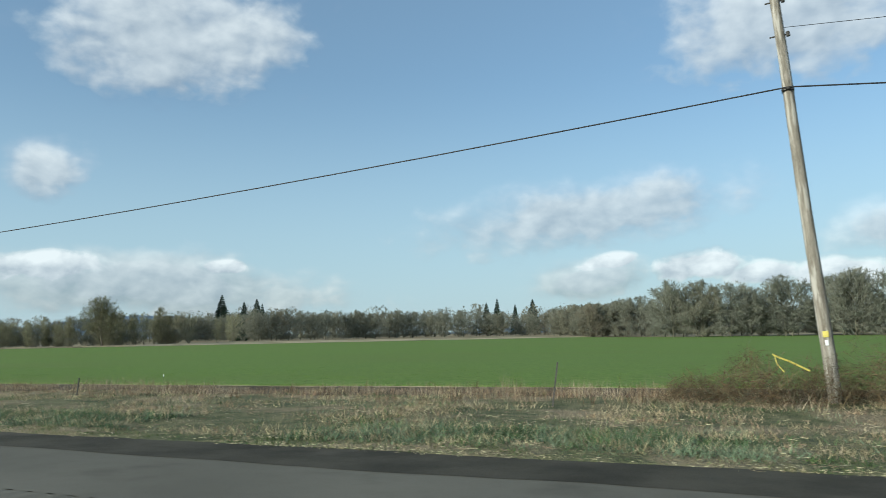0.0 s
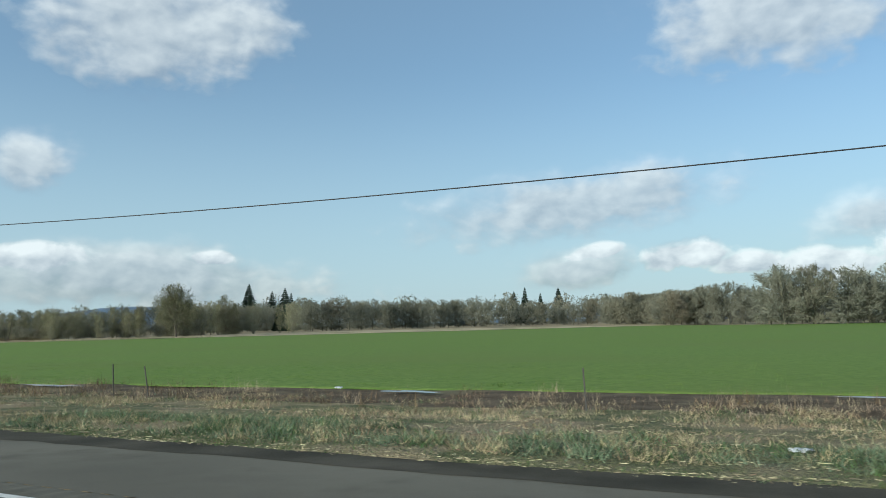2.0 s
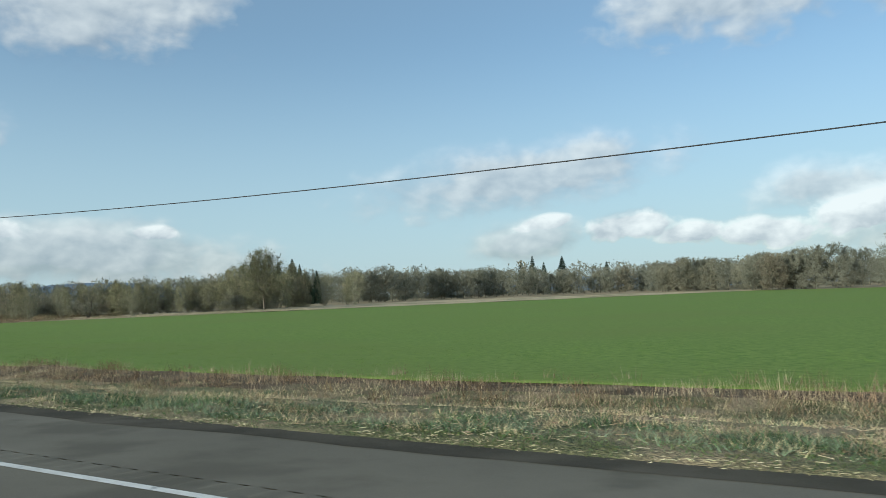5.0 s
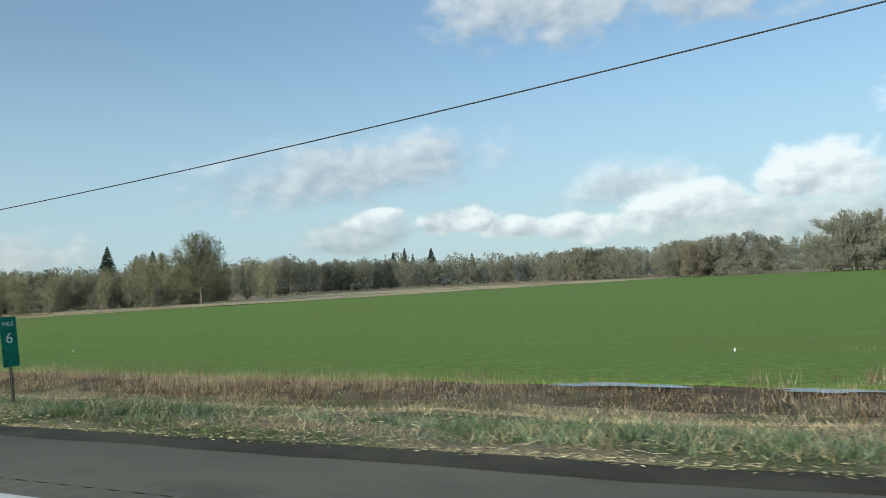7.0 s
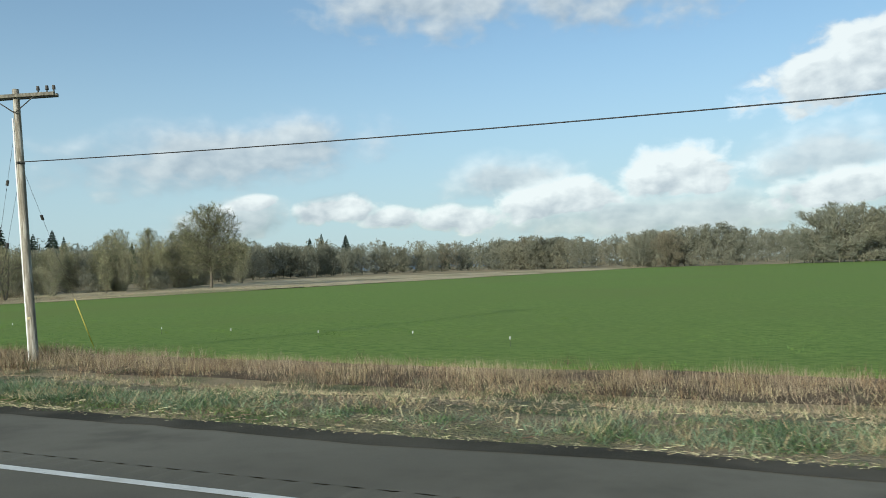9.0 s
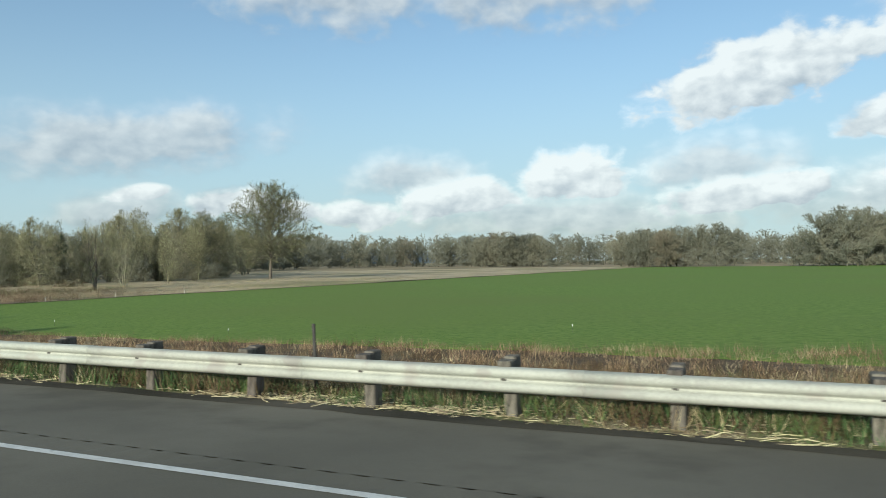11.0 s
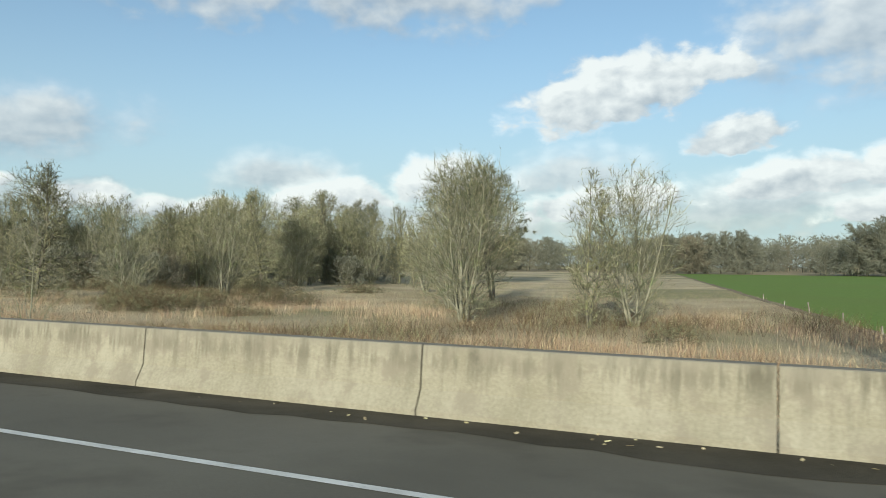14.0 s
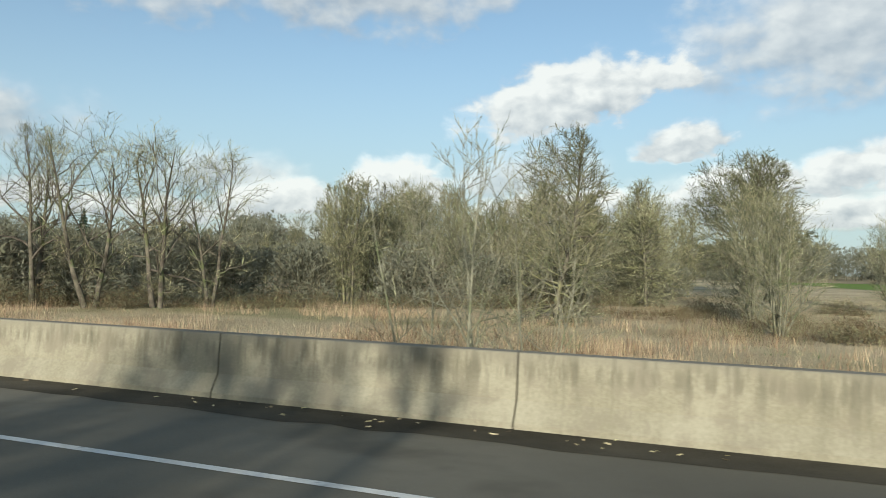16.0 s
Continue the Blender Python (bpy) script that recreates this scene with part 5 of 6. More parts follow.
def split_tree(style, seed):
    """Trunk, crown and branches as meshes of their own."""
    k = TREES[style]
    stems, limbs, boughs, sprays, fine = grow(style, seed)
    rng = np.random.default_rng(seed)
    trunk = tube_mesh("trunk", [(stems, 8)], M[k["bark"]])
    work = tube_mesh("branchwork", [(limbs, 5), (boughs, 3)] + ([(sprays, 3)] if style in TUBED else []), M[k["bark"]])
    v = fine.reshape(-1, 3)
    crown = mesh_from("crown", v, np.arange(len(v)).reshape(-1, 3), [M[q] for q in k["mats"]], rng.integers(0, len(k["mats"]), len(fine)))
    return trunk, crown, work


def plant(x, y, z, height, style, label, seed=0, turn=0.0, group="", name="tree", cat="tree"):
    """A tree from a small stock of grown ones, scaled to its height."""
    key = (style, seed)
    if key not in STOCK:
        STOCK[key] = split_tree(style, seed + 31)
        STOCK[key] += (max(v.co.z for v in STOCK[key][2].vertices),)
    k = height / STOCK[key][3]
    t = thing(name, label, cat, pose(x, y, z, 0, 0, turn) @ Matrix.Scale(k, 4), group)
    part("trunk", STOCK[key][0], t)
    tagged(part("branchwork", STOCK[key][2], t), kind="stuff")
    tagged(part("crown", STOCK[key][1], t), kind="stuff")
    return t


rt = random.Random(77)
plant(-299.2, 269.5, -2.45, 24.2, "oak", "large bare spreading oak standing alone at the field corner", 1, 20, name="oak_tree")
# trees in the low ground beside the bridge
NEAR = [(-368.5, 219.5, 14.0, "mossy"), (-359.5, 208.5, 9.3, "shrub"), (-338.4, 177.8, 11.2, "shrub"), (-329.2, 172.6, 10.5, "shrub"),
        (-340.2, 139.9, 13.2, "roadside"), (-337.6, 139.6, 10.5, "leaning"), (-333.0, 171.5, 9.5, "wood"), (-375.3, 246.4, 12.3, "wood"), (-363.2, 258.6, 14.2, "wood"),
        (-402.0, 243.3, 14.6, "bare"), (-397.9, 240.7, 15.4, "bare"), (-393.0, 240.4, 15.1, "bare"), (-388.6, 242.4, 15.0, "bare"), (-326.9, 259.3, 14.0, "wood"),
        (-319.4, 244.7, 11.5, "wood"), (-324.1, 225.7, 10.6, "shrub"), (-350.0, 219.5, 11.3, "shrub"), (-333.8, 191.7, 10.5, "shrub"), (-324.0, 205.0, 11.4, "bare"),
        (-412.0, 247.0, 14.0, "bare"), (-421.0, 250.0, 15.0, "bare")]
for q, (x, y, h, style) in enumerate(NEAR):
    plant(x, y, -2.5, h, style, {"mossy": "leafless mossy tree with branches down to the dead grass", "shrub": "many-stemmed leafless grey-olive thicket tree",
                                 "bare": "tall leafless tree with dark open branches", "roadside": "crooked leafless mossy tree close behind the parapet",
                                 "leaning": "slender leafless tree with pale spreading branches", "wood": "slim leafless tree at the wood's edge"}[style], q % 4, rt.uniform(0, 360), "trees by the bridge")
# the wood behind them
rw = random.Random(9)
made = 0
while made < 36:
    x, y = rw.uniform(-450, -302), rw.uniform(222, 400)
    # keep to the land left of the oak and clear of the reed meadow
    if y < 232 + max(0.0, (-345 - x)) * 0.30 or (x > -345 and y < 236 + (x + 345) * 0.62):
        continue
    if (x + 299) ** 2 + (y - 269) ** 2 < 200 or x > -308 and y > 262:
        continue
    if x < -354 and rw.random() < 0.45:
        continue
    tall = rw.uniform(11.5, 15.0) if y < 285 else (rw.uniform(8.0, 10.0) if x < -354 else rw.uniform(15.0, 20.0))
    plant(x, y, -2.5, tall, rw.choice(("bare", "bare", "wood", "mossy")) if x < -354 else rw.choice(("wood", "wood", "shrub", "mossy")), "leafless grey-olive tree in a dense winter wood", rw.randrange(4), rw.uniform(0, 360), "trees of the wood")
    made += 1


for q in range(14):
    x, y = rw.uniform(-352, -312), rw.uniform(290, 365)
    plant(x, y, -2.5, rw.uniform(17.0, 22.0), rw.choice(("wood", "wood", "mossy")), "tall leafless grey-olive tree deep in the wood", rw.randrange(4), rw.uniform(0, 360), "trees of the wood")
for q in range(28):
    u = (q + rw.random()) / 28
    x, y = -376 + 60 * u + rw.uniform(-3, 3), 246 + 6 * math.sin(u * 9) + 14 * u + rw.uniform(-2, 9)
    plant(x, y, -2.5, rw.uniform(10.0, 14.5), rw.choice(("wood", "wood", "wood", "shrub")), "leafless pale-stemmed tree at the front of the wood", rw.randrange(4), rw.uniform(0, 360), "trees of the wood")


def conifer_mesh(seed, h, blunt=False):
    """Tiers of drooping boughs, thin at the top."""
    rng = np.random.default_rng(seed)
    n = 1500
    f = rng.uniform(0.08, 1.0, n) ** 0.9
    z = h * f
    f = np.where(rng.uniform(0, 1, n) < 0.8, np.round(f * 22 + rng.normal(0, 0.22, n)) / 22 * 0.6 + f * 0.4, f)
    z = h * f
    r = ((1 - f ** 4) * 0.8 if blunt else (1 - f) ** 0.72) * h * 0.21 * rng.uniform(0.3, 1.15, n) + 0.2
    a = rng.uniform(0, 2 * np.pi, n)
    out = np.stack([np.cos(a), np.sin(a), 0 * a], -1)
    side = np.stack([-np.sin(a), np.cos(a), 0 * a], -1)
    c = np.stack([0 * a, 0 * a, z], -1)
    w = (0.25 + 0.35 * (1 - f))[:, None] * h * 0.05
    tip = c + out * r[:, None] - np.stack([0 * a, 0 * a, r * 0.3], -1)
    v = np.stack([c + out * (r * 0.2)[:, None], c + out * (r * 0.6)[:, None] + side * w, tip, c + out * (r * 0.6)[:, None] - side * w - np.array((0, 0, 0.25))], 1).reshape(-1, 3)
    i = np.arange(n) * 4
    return mesh_from("crown", v, np.stack([i, i + 1, i + 2, i + 3], -1), M["needle"])


CONIFER = [conifer_mesh(k, 30.0) for k in range(3)]
BLUNT = [conifer_mesh(k + 7, 30.0, True) for k in range(3)]
bm = bmesh.new()
rod(bm, (0, 0, -1), (0, 0, 29), 0.5, 0.05, 8)
CONIFER_TRUNK = done(bm, "trunk", M["far_trunk"])
for q, (x, y, top) in enumerate(((-338.7, 951.8, 46), (-352, 946, 41), (-316.3, 1040, 48), (-341, 1035, 41), (-267.3, 1133.9, 42), (-570, 677.4, 48), (-578, 690, 38), (-549, 690, 40),
                                 (-536, 696, 43), (-524, 690, 37), (-215, 1150, 36), (-240, 1160, 33), (-180, 1120, 31), (-150, 1130, 33), (-420, 520, 20), (-404, 505, 22))):
    k = (top + 4) / 30
    t = thing("conifer", "dark green fir rising above the far wood", "conifer tree", pose(x, y, -4, 0, 0, 40 * q) @ Matrix.Diagonal((k * (1.05 + 0.2 * (q % 3)), k * (1.05 + 0.2 * (q % 3)), k, 1)), "far firs")
    part("trunk", CONIFER_TRUNK, t)
    part("crown", CONIFER[q % 3], t)


# ---------------------------------------------------------------- far woods
FAR_SHAPES = {"oak": (1, 0.0, (0.52, 0.46, 0.49), 20, 0.10, 2.0, 0.4), "bush": (6, 0.5, (0.46, 0.62, 0.52), 7, 0.06, 1.5, 0.4)}


def far_shape(kind, seed):
    """One far tree of height 1: corners of its limbs and of its twig slivers."""
    rng = np.random.default_rng(seed)
    stems, lean, egg, n1, low, flat, steep = FAR_SHAPES[kind]
    a = np.arange(stems) * 2 * np.pi / stems + rng.uniform(0, 1, stems)
    tip = lean * rng.uniform(0.3, 1.0, stems)
    trunk = runs(rng, np.stack([np.cos(a), np.sin(a), 0 * a], -1) * 0.02 + np.array((0, 0, -0.02)), np.stack([np.cos(a) * tip, np.sin(a) * tip, 1 + 0 * a], -1),
                 0.75 * rng.uniform(0.8, 1, stems), np.full(stems, 0.014 if stems == 1 else 0.007), 5, 0.05, 0.02)
    b, _, r, f = sprout(rng, trunk, n1, low, 0.99, 0.5, 0.9)
    tilt = flat + (steep - flat) * f ** 0.8 + rng.normal(0, 0.18, len(f))
    turn = np.arange(len(f)) * 2.4 + rng.uniform(-0.5, 0.5, len(f))
    w = np.stack([np.cos(turn) * np.sin(tilt), np.sin(turn) * np.sin(tilt), np.cos(tilt)], -1)
    ln = np.minimum(reach(b, w, *egg) * rng.uniform(0.78, 0.98, len(f)), 1.0)
    limbs = runs(rng, b, w, ln, r * 0.38, 3, 0.12, 0.02)
    b, w, r, f = sprout(rng, limbs, 11, 0.12, 1.0, 0.4, 1.0)
    ln2 = np.minimum(np.repeat(ln, 11) * (0.6 - 0.3 * f) * rng.uniform(0.6, 1.3, len(f)), reach(b, w, *egg)) + 0.01
    boughs = runs(rng, b, w, ln2, r * 0.5, 2, 0.12, 0.05)
    b, w, _, f = sprout(rng, boughs, 8, 0.1, 1.0, 0.4, 0.95)
    ln3 = np.repeat(ln2, 8) * (0.6 - 0.25 * f) + 0.015
    sprays = runs(rng, b, w, ln3, np.full(len(b), 0.002), 1, 0.1, 0.05)
    mid = shoots(rng, b, sprays[2][:, 0], ln3, 0.008)
    b, w, _, _ = sprout(rng, sprays, 4, 0.1, 1.0, 0.3, 0.9)
    fine = shoots(rng, b, w, rng.uniform(0.02, 0.06, len(b)), 0.007 if kind == "oak" else 0.0065)
    solid = []
    for part_of, sides in ((trunk, 4), (limbs, 3)):
        v, q = tubes(part_of, sides)
        solid += [v[q[:, :3]], v[q[:, [0, 2, 3]]]]
    solid.append(shoots(rng, boughs[0][:, 0], boughs[2][:, 0], ln2, 0.006))
    twigs = np.vstack([mid, fine])
    # keep the twigs inside the crown's round outline
    mid_z = np.array((0, 0, egg[0]))
    c = twigs.mean(1, keepdims=True) - mid_z
    far_out = np.linalg.norm(c / np.array((egg[1], egg[1], egg[2])), axis=-1, keepdims=True)
    lobes = 1 + 0.07 * np.sin(3 * np.arctan2(c[..., 1:2], c[..., :1]) + seed) + 0.06 * np.sin(5 * c[..., 2:3] / egg[2] + 2 * seed)
    return np.vstack(solid), twigs + c * (np.minimum(1.0, lobes / np.maximum(far_out, 1e-6)) - 1)


FAR = {kind: [far_shape(kind, 500 + q) for q in range(7)] for kind in FAR_SHAPES}


def far_wood(name, label, line, count, hmin, hmax, depth, n, seed, wide=0.8, tan=0.35, kind="oak"):
    """A band of leafless trees along a line; n twig slivers a tree."""
    rng = np.random.default_rng(seed)
    line = np.array(line, float)
    cum = np.concatenate([[0], np.cumsum(np.linalg.norm(np.diff(line, axis=0), axis=1))])
    V, K = [], []
    for q in range(count):
        t = (q + rng.uniform(0, 1)) / count * cum[-1]
        x, y = np.interp(t, cum, line[:, 0]), np.interp(t, cum, line[:, 1])
        a = unit(np.array((x, y)) - np.array((-200.0, 60.0)))
        back = depth * rng.uniform(0, 1)
        x, y = x + a[0] * back, y + a[1] * back
        h = rng.uniform(hmin, hmax) * (1 + 0.25 * noise.noise((x * 0.01, y * 0.01, seed)))
        solid, fine = FAR[kind][rng.integers(0, 7)]
        fine = fine[rng.permutation(len(fine))[:n]]
        grow_wide = math.sqrt(len(FAR[kind][0][1]) / len(fine))
        fine = fine + (fine[:, :1] - fine[:, 1:2]) * np.array((0.5, -0.5, 0.0))[None, :, None] * (grow_wide - 1)
        tri = np.vstack([solid, fine])
        turn = rng.uniform(0, 6.283)
        s, c = math.sin(turn), math.cos(turn)
        tri = tri @ np.array(((c, s, 0), (-s, c, 0), (0, 0, 1)))
        w = h * wide * rng.uniform(0.85, 1.2)
        V.append((tri * np.array((w, w, h)) + np.array((x, y, -2.5))).reshape(-1, 3))
        tone = rng.choice(4, p=[0.72 - tan * 0.45, tan * 0.45, 0.18, 0.10])
        K += [np.full(len(solid), 4), np.full(len(fine), tone)]
    v = np.vstack(V)
    me = mesh_from(name, v, np.arange(len(v)).reshape(-1, 3), [M["far_wood"], M["far_tan"], M["far_twig"], M["far_wood"], M["far_trunk"]], np.concatenate(K))
    tagged(new(name, me), label, "woods", kind="stuff")


far_wood("right_wood", "tall leafless oak wood at the far side of the wheat", [(-62, 378), (-20, 385), (40, 380), (110, 380), (220, 390), (340, 400)], 56, 23, 28.5, 25, 5500, 21, 1.0, 0.05)
far_wood("right_wood", "tall leafless oak wood at the far side of the wheat", [(-60, 400), (60, 400), (340, 410)], 64, 14, 22, 40, 2200, 22, 1.1, 0.05)
far_wood("middle_wood", "leafless oak wood behind the wheat", [(-98, 440), (-112, 470), (-60, 440)], 16, 20, 23, 20, 6000, 23, 1.05, 0.05)
far_wood("middle_wood", "leafless oak wood behind the wheat", [(-128, 585), (-150, 590), (-170, 610), (-120, 560)], 18, 23, 29, 30, 4500, 24, 1.05, 0.05)
far_wood("far_woods", "long band of leafless woodland beyond the fields", [(-560, 560), (-440, 600), (-330, 640), (-250, 680), (-160, 700), (-60, 640), (60, 600), (160, 540), (250, 470)], 170, 18.5, 26, 60, 1800, 25, 1.05, 0.12)
far_wood("far_woods", "long band of leafless woodland beyond the fields", [(-600, 620), (-450, 760), (-300, 860), (-150, 900), (20, 860), (200, 700), (330, 560)], 150, 28, 36, 120, 450, 26, 1.1, 0.1)
far_wood("left_wood", "leafless wood beyond the low meadow", [(-345, 420), (-330, 520), (-290, 600)], 26, 20, 25, 30, 1800, 27, 1.0, 0.15)
far_wood("left_wood", "leafless wood beyond the creek", [(-620, 330), (-540, 300), (-480, 330), (-440, 420), (-420, 520)], 70, 16, 21, 40, 1000, 28, 1.0, 0.2)
far_wood("far_woods", "long band of leafless woodland beyond the fields", [(340, 420), (600, 380), (900, 200)], 60, 20, 26, 60, 400, 29, 1.1, 0.35)
far_wood("thicket", "leafless undergrowth at the foot of the wood", [(-470, 275), (-420, 262), (-380, 250), (-352, 236), (-330, 248), (-308, 262)], 60, 4.5, 8, 22, 1000, 31, 1.0, 0.4, "bush")
far_wood("thicket", "leafless undergrowth inside the wood", [(-470, 300), (-400, 285), (-350, 265), (-312, 285), (-320, 340)], 44, 6, 11, 40, 700, 32, 0.9, 0.35, "bush")
far_wood("thicket", "dense leafless olive-brown thicket behind the meadow", [(-470, 272), (-430, 258), (-404, 244), (-388, 243), (-374, 249)], 34, 5.5, 7.5, 9, 1500, 33, 1.0, 0.3, "bush")


# wooded hills on the horizon, their haze held in the colour
def hill(x, y, w, h, label):
    n = 60
    v = []
    for k in range(n + 1):
        u = k / n
        z = h * (math.sin(math.pi * u) ** 1.5) * (1 + 0.12 * noise.noise((u * 7, x * 0.01, 0)) + 0.05 * noise.noise((u * 31, x * 0.01, 0)))
        a = Vector((x, y)).normalized()
        t = Vector((-a.y, a.x))
        c = Vector((x, y)) + t * (u - 0.5) * w
        for back, zz in ((0, -5), (150, z * 0.75), (400, z), (900, -5)):
            v.append((c.x + a.x * back, c.y + a.y * back, zz))
    f = [(k * 4 + j, (k + 1) * 4 + j, (k + 1) * 4 + j + 1, k * 4 + j + 1) for k in range(n) for j in range(3)]
    me = mesh_from("hill", v, f, M["hill"], smooth=True)
    tagged(new("hill", me), label, "hill", kind="structure")


hill(-2350, 2300, 1500, 105, "low haze-blue wooded hill far on the horizon")
hill(-3100, 1800, 1800, 95, "low haze-blue wooded hill far on the horizon")
hill(-300, 3300, 2600, 70, "low haze-blue wooded hills far on the horizon")


# ---------------------------------------------------------------- low meadow by the bridge
def world_tufts(name, label, mats, pts, hmin, hmax, per, spread, width, seed, lean=(0.05, 0.4), weights=None):
    rng = np.random.default_rng(seed)
    n = len(pts)
    c = np.repeat(np.array(pts), per, 0) + rng.normal(0, spread, (n * per, 2))
    h = rng.uniform(hmin, hmax, n * per) * np.repeat(rng.uniform(0.6, 1.15, n), per)
    w, ln = rng.uniform(0.6, 1.3, n * per) * width, rng.uniform(*lean, n * per)
    ang, dirn = rng.uniform(0, 2 * np.pi, n * per), rng.uniform(0, 2 * np.pi, n * per)
    base = np.stack([c[:, 0], c[:, 1], np.full(n * per, -2.5)], -1)
    side = np.stack([np.cos(ang), np.sin(ang), 0 * ang], -1) * (w / 2)[:, None]
    out = np.stack([np.cos(dirn), np.sin(dirn), 0 * dirn], -1) * (h * ln)[:, None]
    up = np.zeros((n * per, 3))
    up[:, 2] = h
    v = np.stack([base - side, base + side, base + up * 0.95 + out], 1).reshape(-1, 3)
    i = np.arange(n * per) * 3
    k = np.repeat(rng.choice(len(mats), n, p=weights), per)
    me = mesh_from(name, v, np.stack([i, i + 1, i + 2], -1), [M[q] for q in mats], k)
    tagged(new(name, me), label, "grass", kind="stuff")


def meadow_points(count, s0, s1, d0, d1, seed, keep, scale=0.06):
    rng = random.Random(seed)
    pts = []
    while len(pts) < count:
        s, d = rng.uniform(s0, s1), rng.uniform(d0, d1)
        x, y = lane(s, d)
        e = EDGE_B - EDGE_A
        if (e[0] * (y - EDGE_A[1]) - e[1] * (x - EDGE_A[0])) < 0.0 and s < 420:
            continue
        if noise.noise((float(x) * scale, float(y) * scale, seed)) + rng.uniform(-0.35, 0.35) > keep:
            pts.append((float(x), float(y)))
    return pts


world_tufts("meadow_reeds", "clumps of tall pale dead grass in the low meadow", ["pale_grass", "russet"], meadow_points(2600, 374, 520, 14, 60, 41, 0.26, 0.11), 0.5, 1.1, 16, 0.35, 0.022, 42, weights=[0.7, 0.3])
world_tufts("meadow_reeds", "tall pale dead grass behind the parapet", ["pale_grass", "reed", "russet"], meadow_points(5200, 374, 520, 10.5, 34, 47, -0.08, 0.09), 0.35, 0.85, 15, 0.32, 0.022, 48, (0.1, 0.8), [0.45, 0.15, 0.4])
world_tufts("meadow_grass", "flattened tan and green winter grass in the low meadow", ["grass_dry", "russet", "grass_green", "weed"], meadow_points(9000, 374, 520, 9, 85, 43, -0.6), 0.15, 0.45, 12, 0.4, 0.026, 44, (0.2, 1.0), [0.34, 0.38, 0.14, 0.14])
world_tufts("meadow_grass", "flattened tan and green winter grass in the far meadow", ["grass_dry", "reed", "grass_green"], meadow_points(5000, 374, 450, 60, 150, 53, -0.5), 0.15, 0.4, 8, 0.5, 0.04, 54, (0.2, 1.0), [0.5, 0.25, 0.25])
world_tufts("bramble", "dark brown bramble thickets in the meadow", ["weed", "weed", "twig"], meadow_points(2600, 380, 520, 20, 70, 45, 0.30, 0.05), 0.6, 1.5, 16, 0.5, 0.022, 46, (0.3, 1.2), [0.5, 0.3, 0.2])

MOUNDS = [(-359.1, 195.5, 3.3, 2.2), (-346.0, 199.9, 3.2, 2.0), (-357.8, 192.3, 3.0, 2.0), (-348.3, 201.8, 2.8, 1.9), (-351.4, 187.7, 2.2, 1.0), (-356.0, 196.2, 3.2, 1.7), (-353.2, 199.6, 3.0, 1.6), (-359.6, 203.3, 2.4, 1.8), (-333.7, 162.9, 2.0, 1.3), (-333.0, 224.6, 3.0, 1.6), (-345.9, 243.1, 3.5, 2.0), (-345.2, 229.3, 3, 1.8)]
rm = random.Random(64)
MOUNDS += [(-404 + 3.6 * k + rm.uniform(-1, 1), 241.5 - 0.35 * k + rm.uniform(-1.5, 2.5), rm.uniform(1.8, 2.8), rm.uniform(1.4, 2.4)) for k in range(15)]


def mound(x, y, r, h, n, seed, foot=-2.6, thick=0.014, label="dark tangled bramble bush in the dead grass"):
    """A bramble bush: a low uneven dome of tangled stems."""
    rng = np.random.default_rng(seed)
    u = rng.normal(0, 1, (n, 3))
    u[:, 2] = np.abs(u[:, 2])
    u /= np.linalg.norm(u, axis=1, keepdims=True)
    a = np.arctan2(u[:, 1], u[:, 0])
    lob = 1 + 0.2 * np.sin(2 * a + seed) + 0.16 * np.sin(5 * a + 2 * seed + 3 * u[:, 2])
    c = u * (lob * rng.uniform(0.1, 1, n) ** 0.4)[:, None] * np.array((r, r, h)) + np.array((x, y, foot))
    way = rng.normal(0, 1, (n, 3)) + u * 0.5
    way /= np.linalg.norm(way, axis=1, keepdims=True)
    ln = rng.uniform(0.25, 0.8, n)
    side = np.cross(way, rng.normal(0, 1, (n, 3)))
    side = side / (np.linalg.norm(side, axis=1, keepdims=True) + 1e-9) * (rng.uniform(0.6, 1.4, n) * thick)[:, None]
    v = np.stack([c - way * (ln / 2)[:, None] + side, c - way * (ln / 2)[:, None] - side, c + way * (ln / 2)[:, None]], 1).reshape(-1, 3)
    i = np.arange(n) * 3
    me = mesh_from("bramble_bush", v, np.stack([i, i + 1, i + 2], -1), [M["weed"], M["twig_dark"], M["weed"], M["weed"] if foot > -2 else M["twig"]], rng.integers(0, 4, n))
    tagged(new("bramble_bush", me), label, "bush", "bramble bushes")


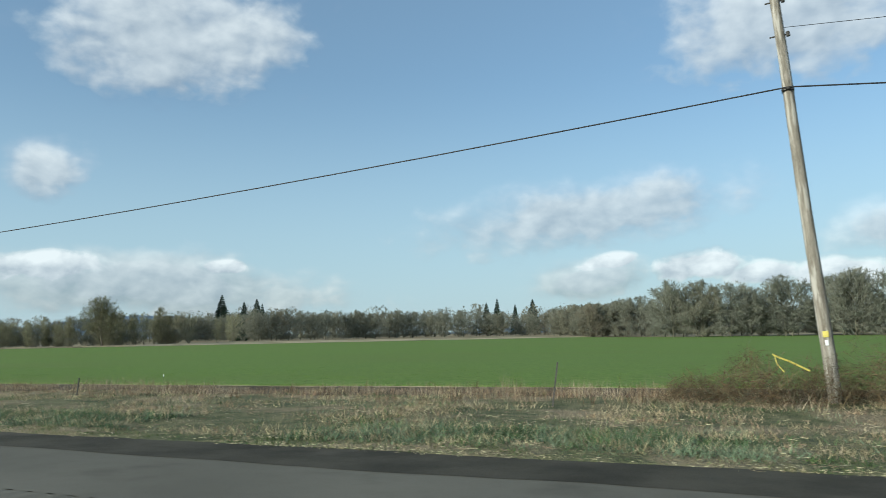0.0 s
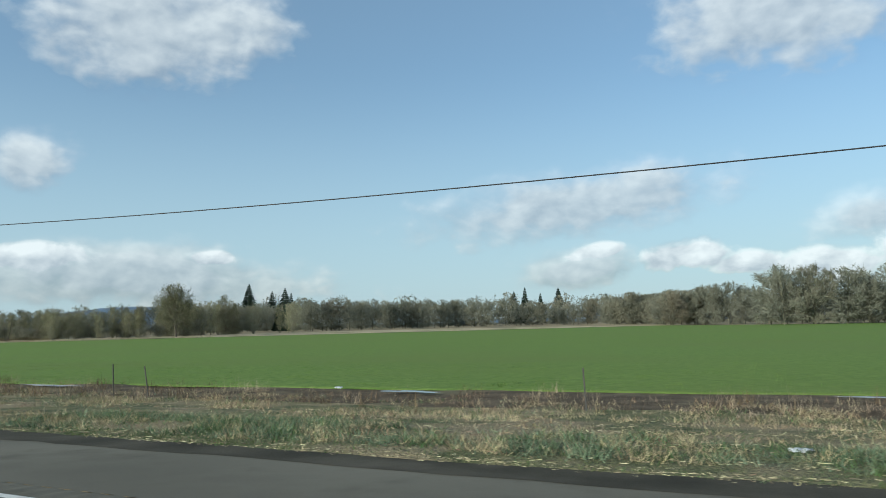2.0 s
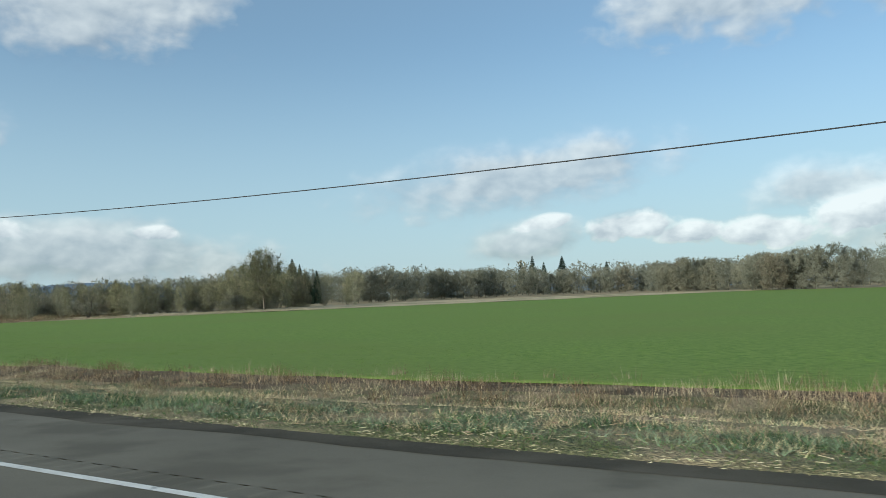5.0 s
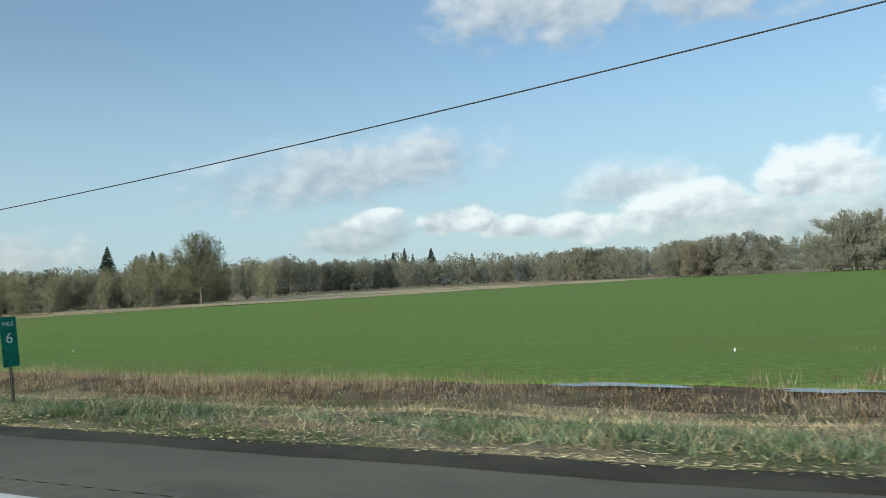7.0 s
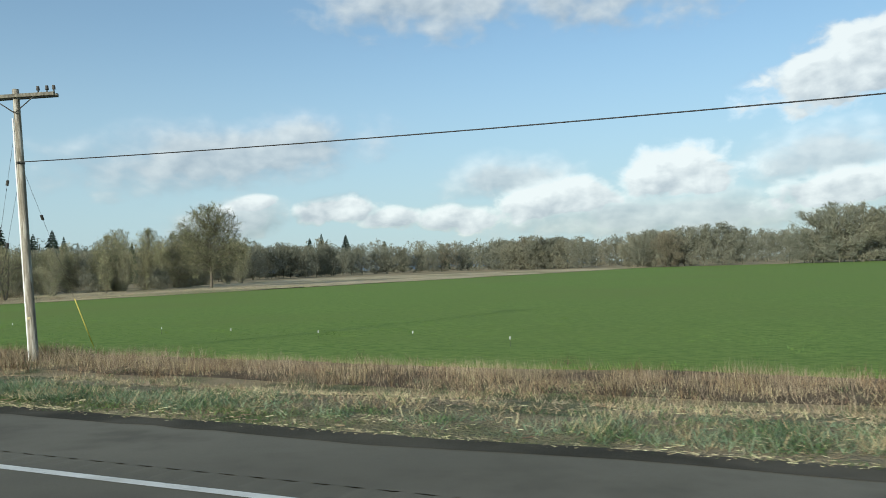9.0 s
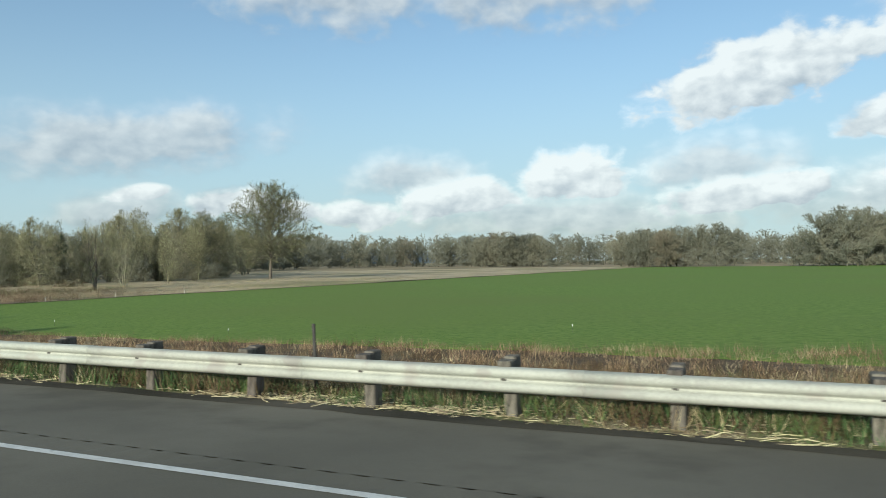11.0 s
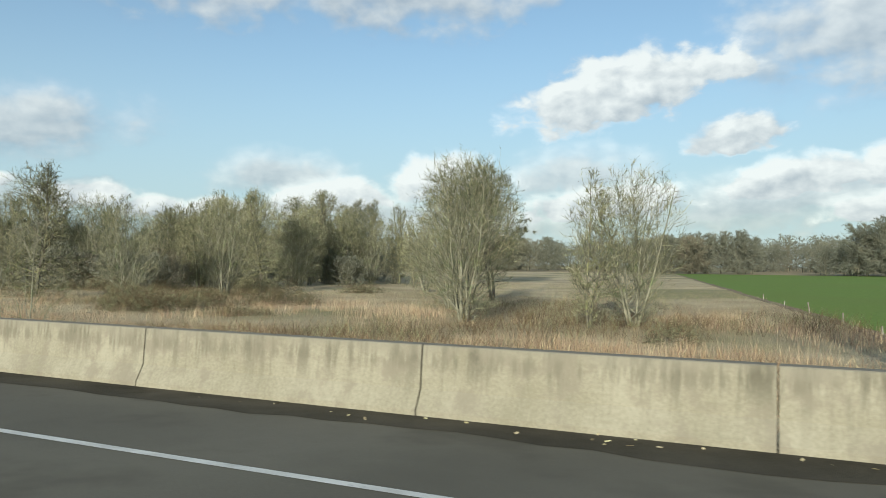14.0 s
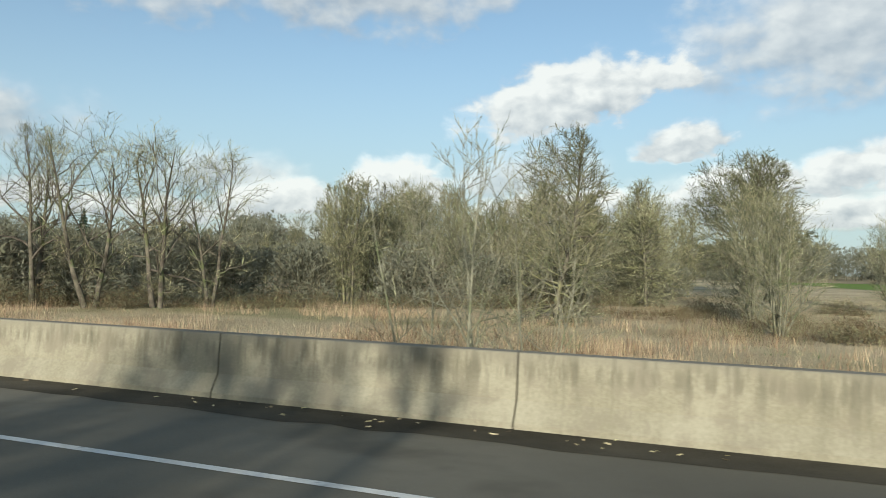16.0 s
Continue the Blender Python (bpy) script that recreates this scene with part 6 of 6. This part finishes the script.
for q, (x, y, r, h) in enumerate(MOUNDS):
    mound(x, y, r, h, int(260 * r * r), 300 + q)
for q, (x, y, r, h, foot) in enumerate(((-0.1, 18.6, 1.15, 1.05, -0.3), (-1.4, 18.8, 0.9, 0.6, -0.3), (1.4, 19.1, 1.0, 0.9, -0.3), (3.0, 18.9, 1.5, 1.35, -0.3), (5.2, 19.0, 1.6, 1.3, -0.3))):
    mound(x, y, r, h, int(1500 * r * r), 400 + q, foot, 0.004, "dark leafless bramble bush round the pole's foot")
for q, (x, y, r, h) in enumerate(((-340.6, 139.0, 1.9, 3.0), (-338.0, 138.6, 2.0, 2.6), (-335.6, 138.4, 1.8, 1.9), (-342.6, 141.0, 1.8, 2.2))):
    mound(x, y, r, h, int(700 * r * r), 420 + q, -2.5, 0.007, "leafless brush round the roadside trees")

# saplings close behind the parapet
for q, (s, d, h) in enumerate(((407.9, 11.0, 4.4), (455.2, 12.0, 5.6), (456.2, 12.6, 4.6), (454.1, 12.4, 4.9), (414.0, 10.6, 3.0), (428.5, 11.5, 3.4))):
    x, y = lane(s, d)
    plant(float(x), float(y), -2.0, h + 0.4, "sapling", "thin leafless sapling close behind the parapet", q % 3, 50 * q, "saplings", "sapling", "sapling")

# trees across the road, which throw their shade over the asphalt
SHADE = [(s, -24 - 3 * (k % 3), 12.0 + 0.8 * ((k * 7) % 4)) for k, s in enumerate(np.arange(343.5, 358.6, 1.5)) if k % 3 != 2] + [(360.0, -24, 11.0), (361.4, -25, 10.9)]
SHADE += [(s, -24 - 1.5 * (k % 2), 11.35 + 0.5 * ((k * 5) % 3)) for k, s in enumerate(np.arange(418.4, 424, 1.6))] + [(s, -24 - 1.5 * (k % 2), 10.6 + 0.3 * (k % 2)) for k, s in enumerate(np.arange(409.0, 418, 1.5))]
SHADE += [(s, -24 - 1.5 * (k % 2), 13.2 + 0.5 * ((k * 5) % 3)) for k, s in enumerate(np.arange(423.5, 441, 1.6)) if k not in (0, 1, 6)] + []
SHADE = [(float(s), d, h, "fir") for s, d, h in SHADE] + [(246, -36, 18, "bare"), (396, -32, 10, "bare"), (449.6, -24, 13.0, "wood"), (451.0, -25, 12.5, "wood")]
for q, (s, d, h, style) in enumerate(SHADE):
    x, y = lane(s, d)
    z = float(land(s, d)) - 0.2
    if style == "fir":
        t = thing("conifer", "dense fir on the far side of the road", "conifer tree", pose(float(x), float(y), z, 0, 0, 40 * q) @ Matrix.Diagonal((h / 30 * (2.0 if s < 400 else 1.5), h / 30 * (2.0 if s < 400 else 1.5), h / 30, 1)), "trees across the road")
        part("trunk", CONIFER_TRUNK, t)
        part("crown", BLUNT[q % 3], t)
    else:
        plant(float(x), float(y), z, h, style, "leafless tree on the far side of the road", q % 4, 70 * q, "trees across the road")
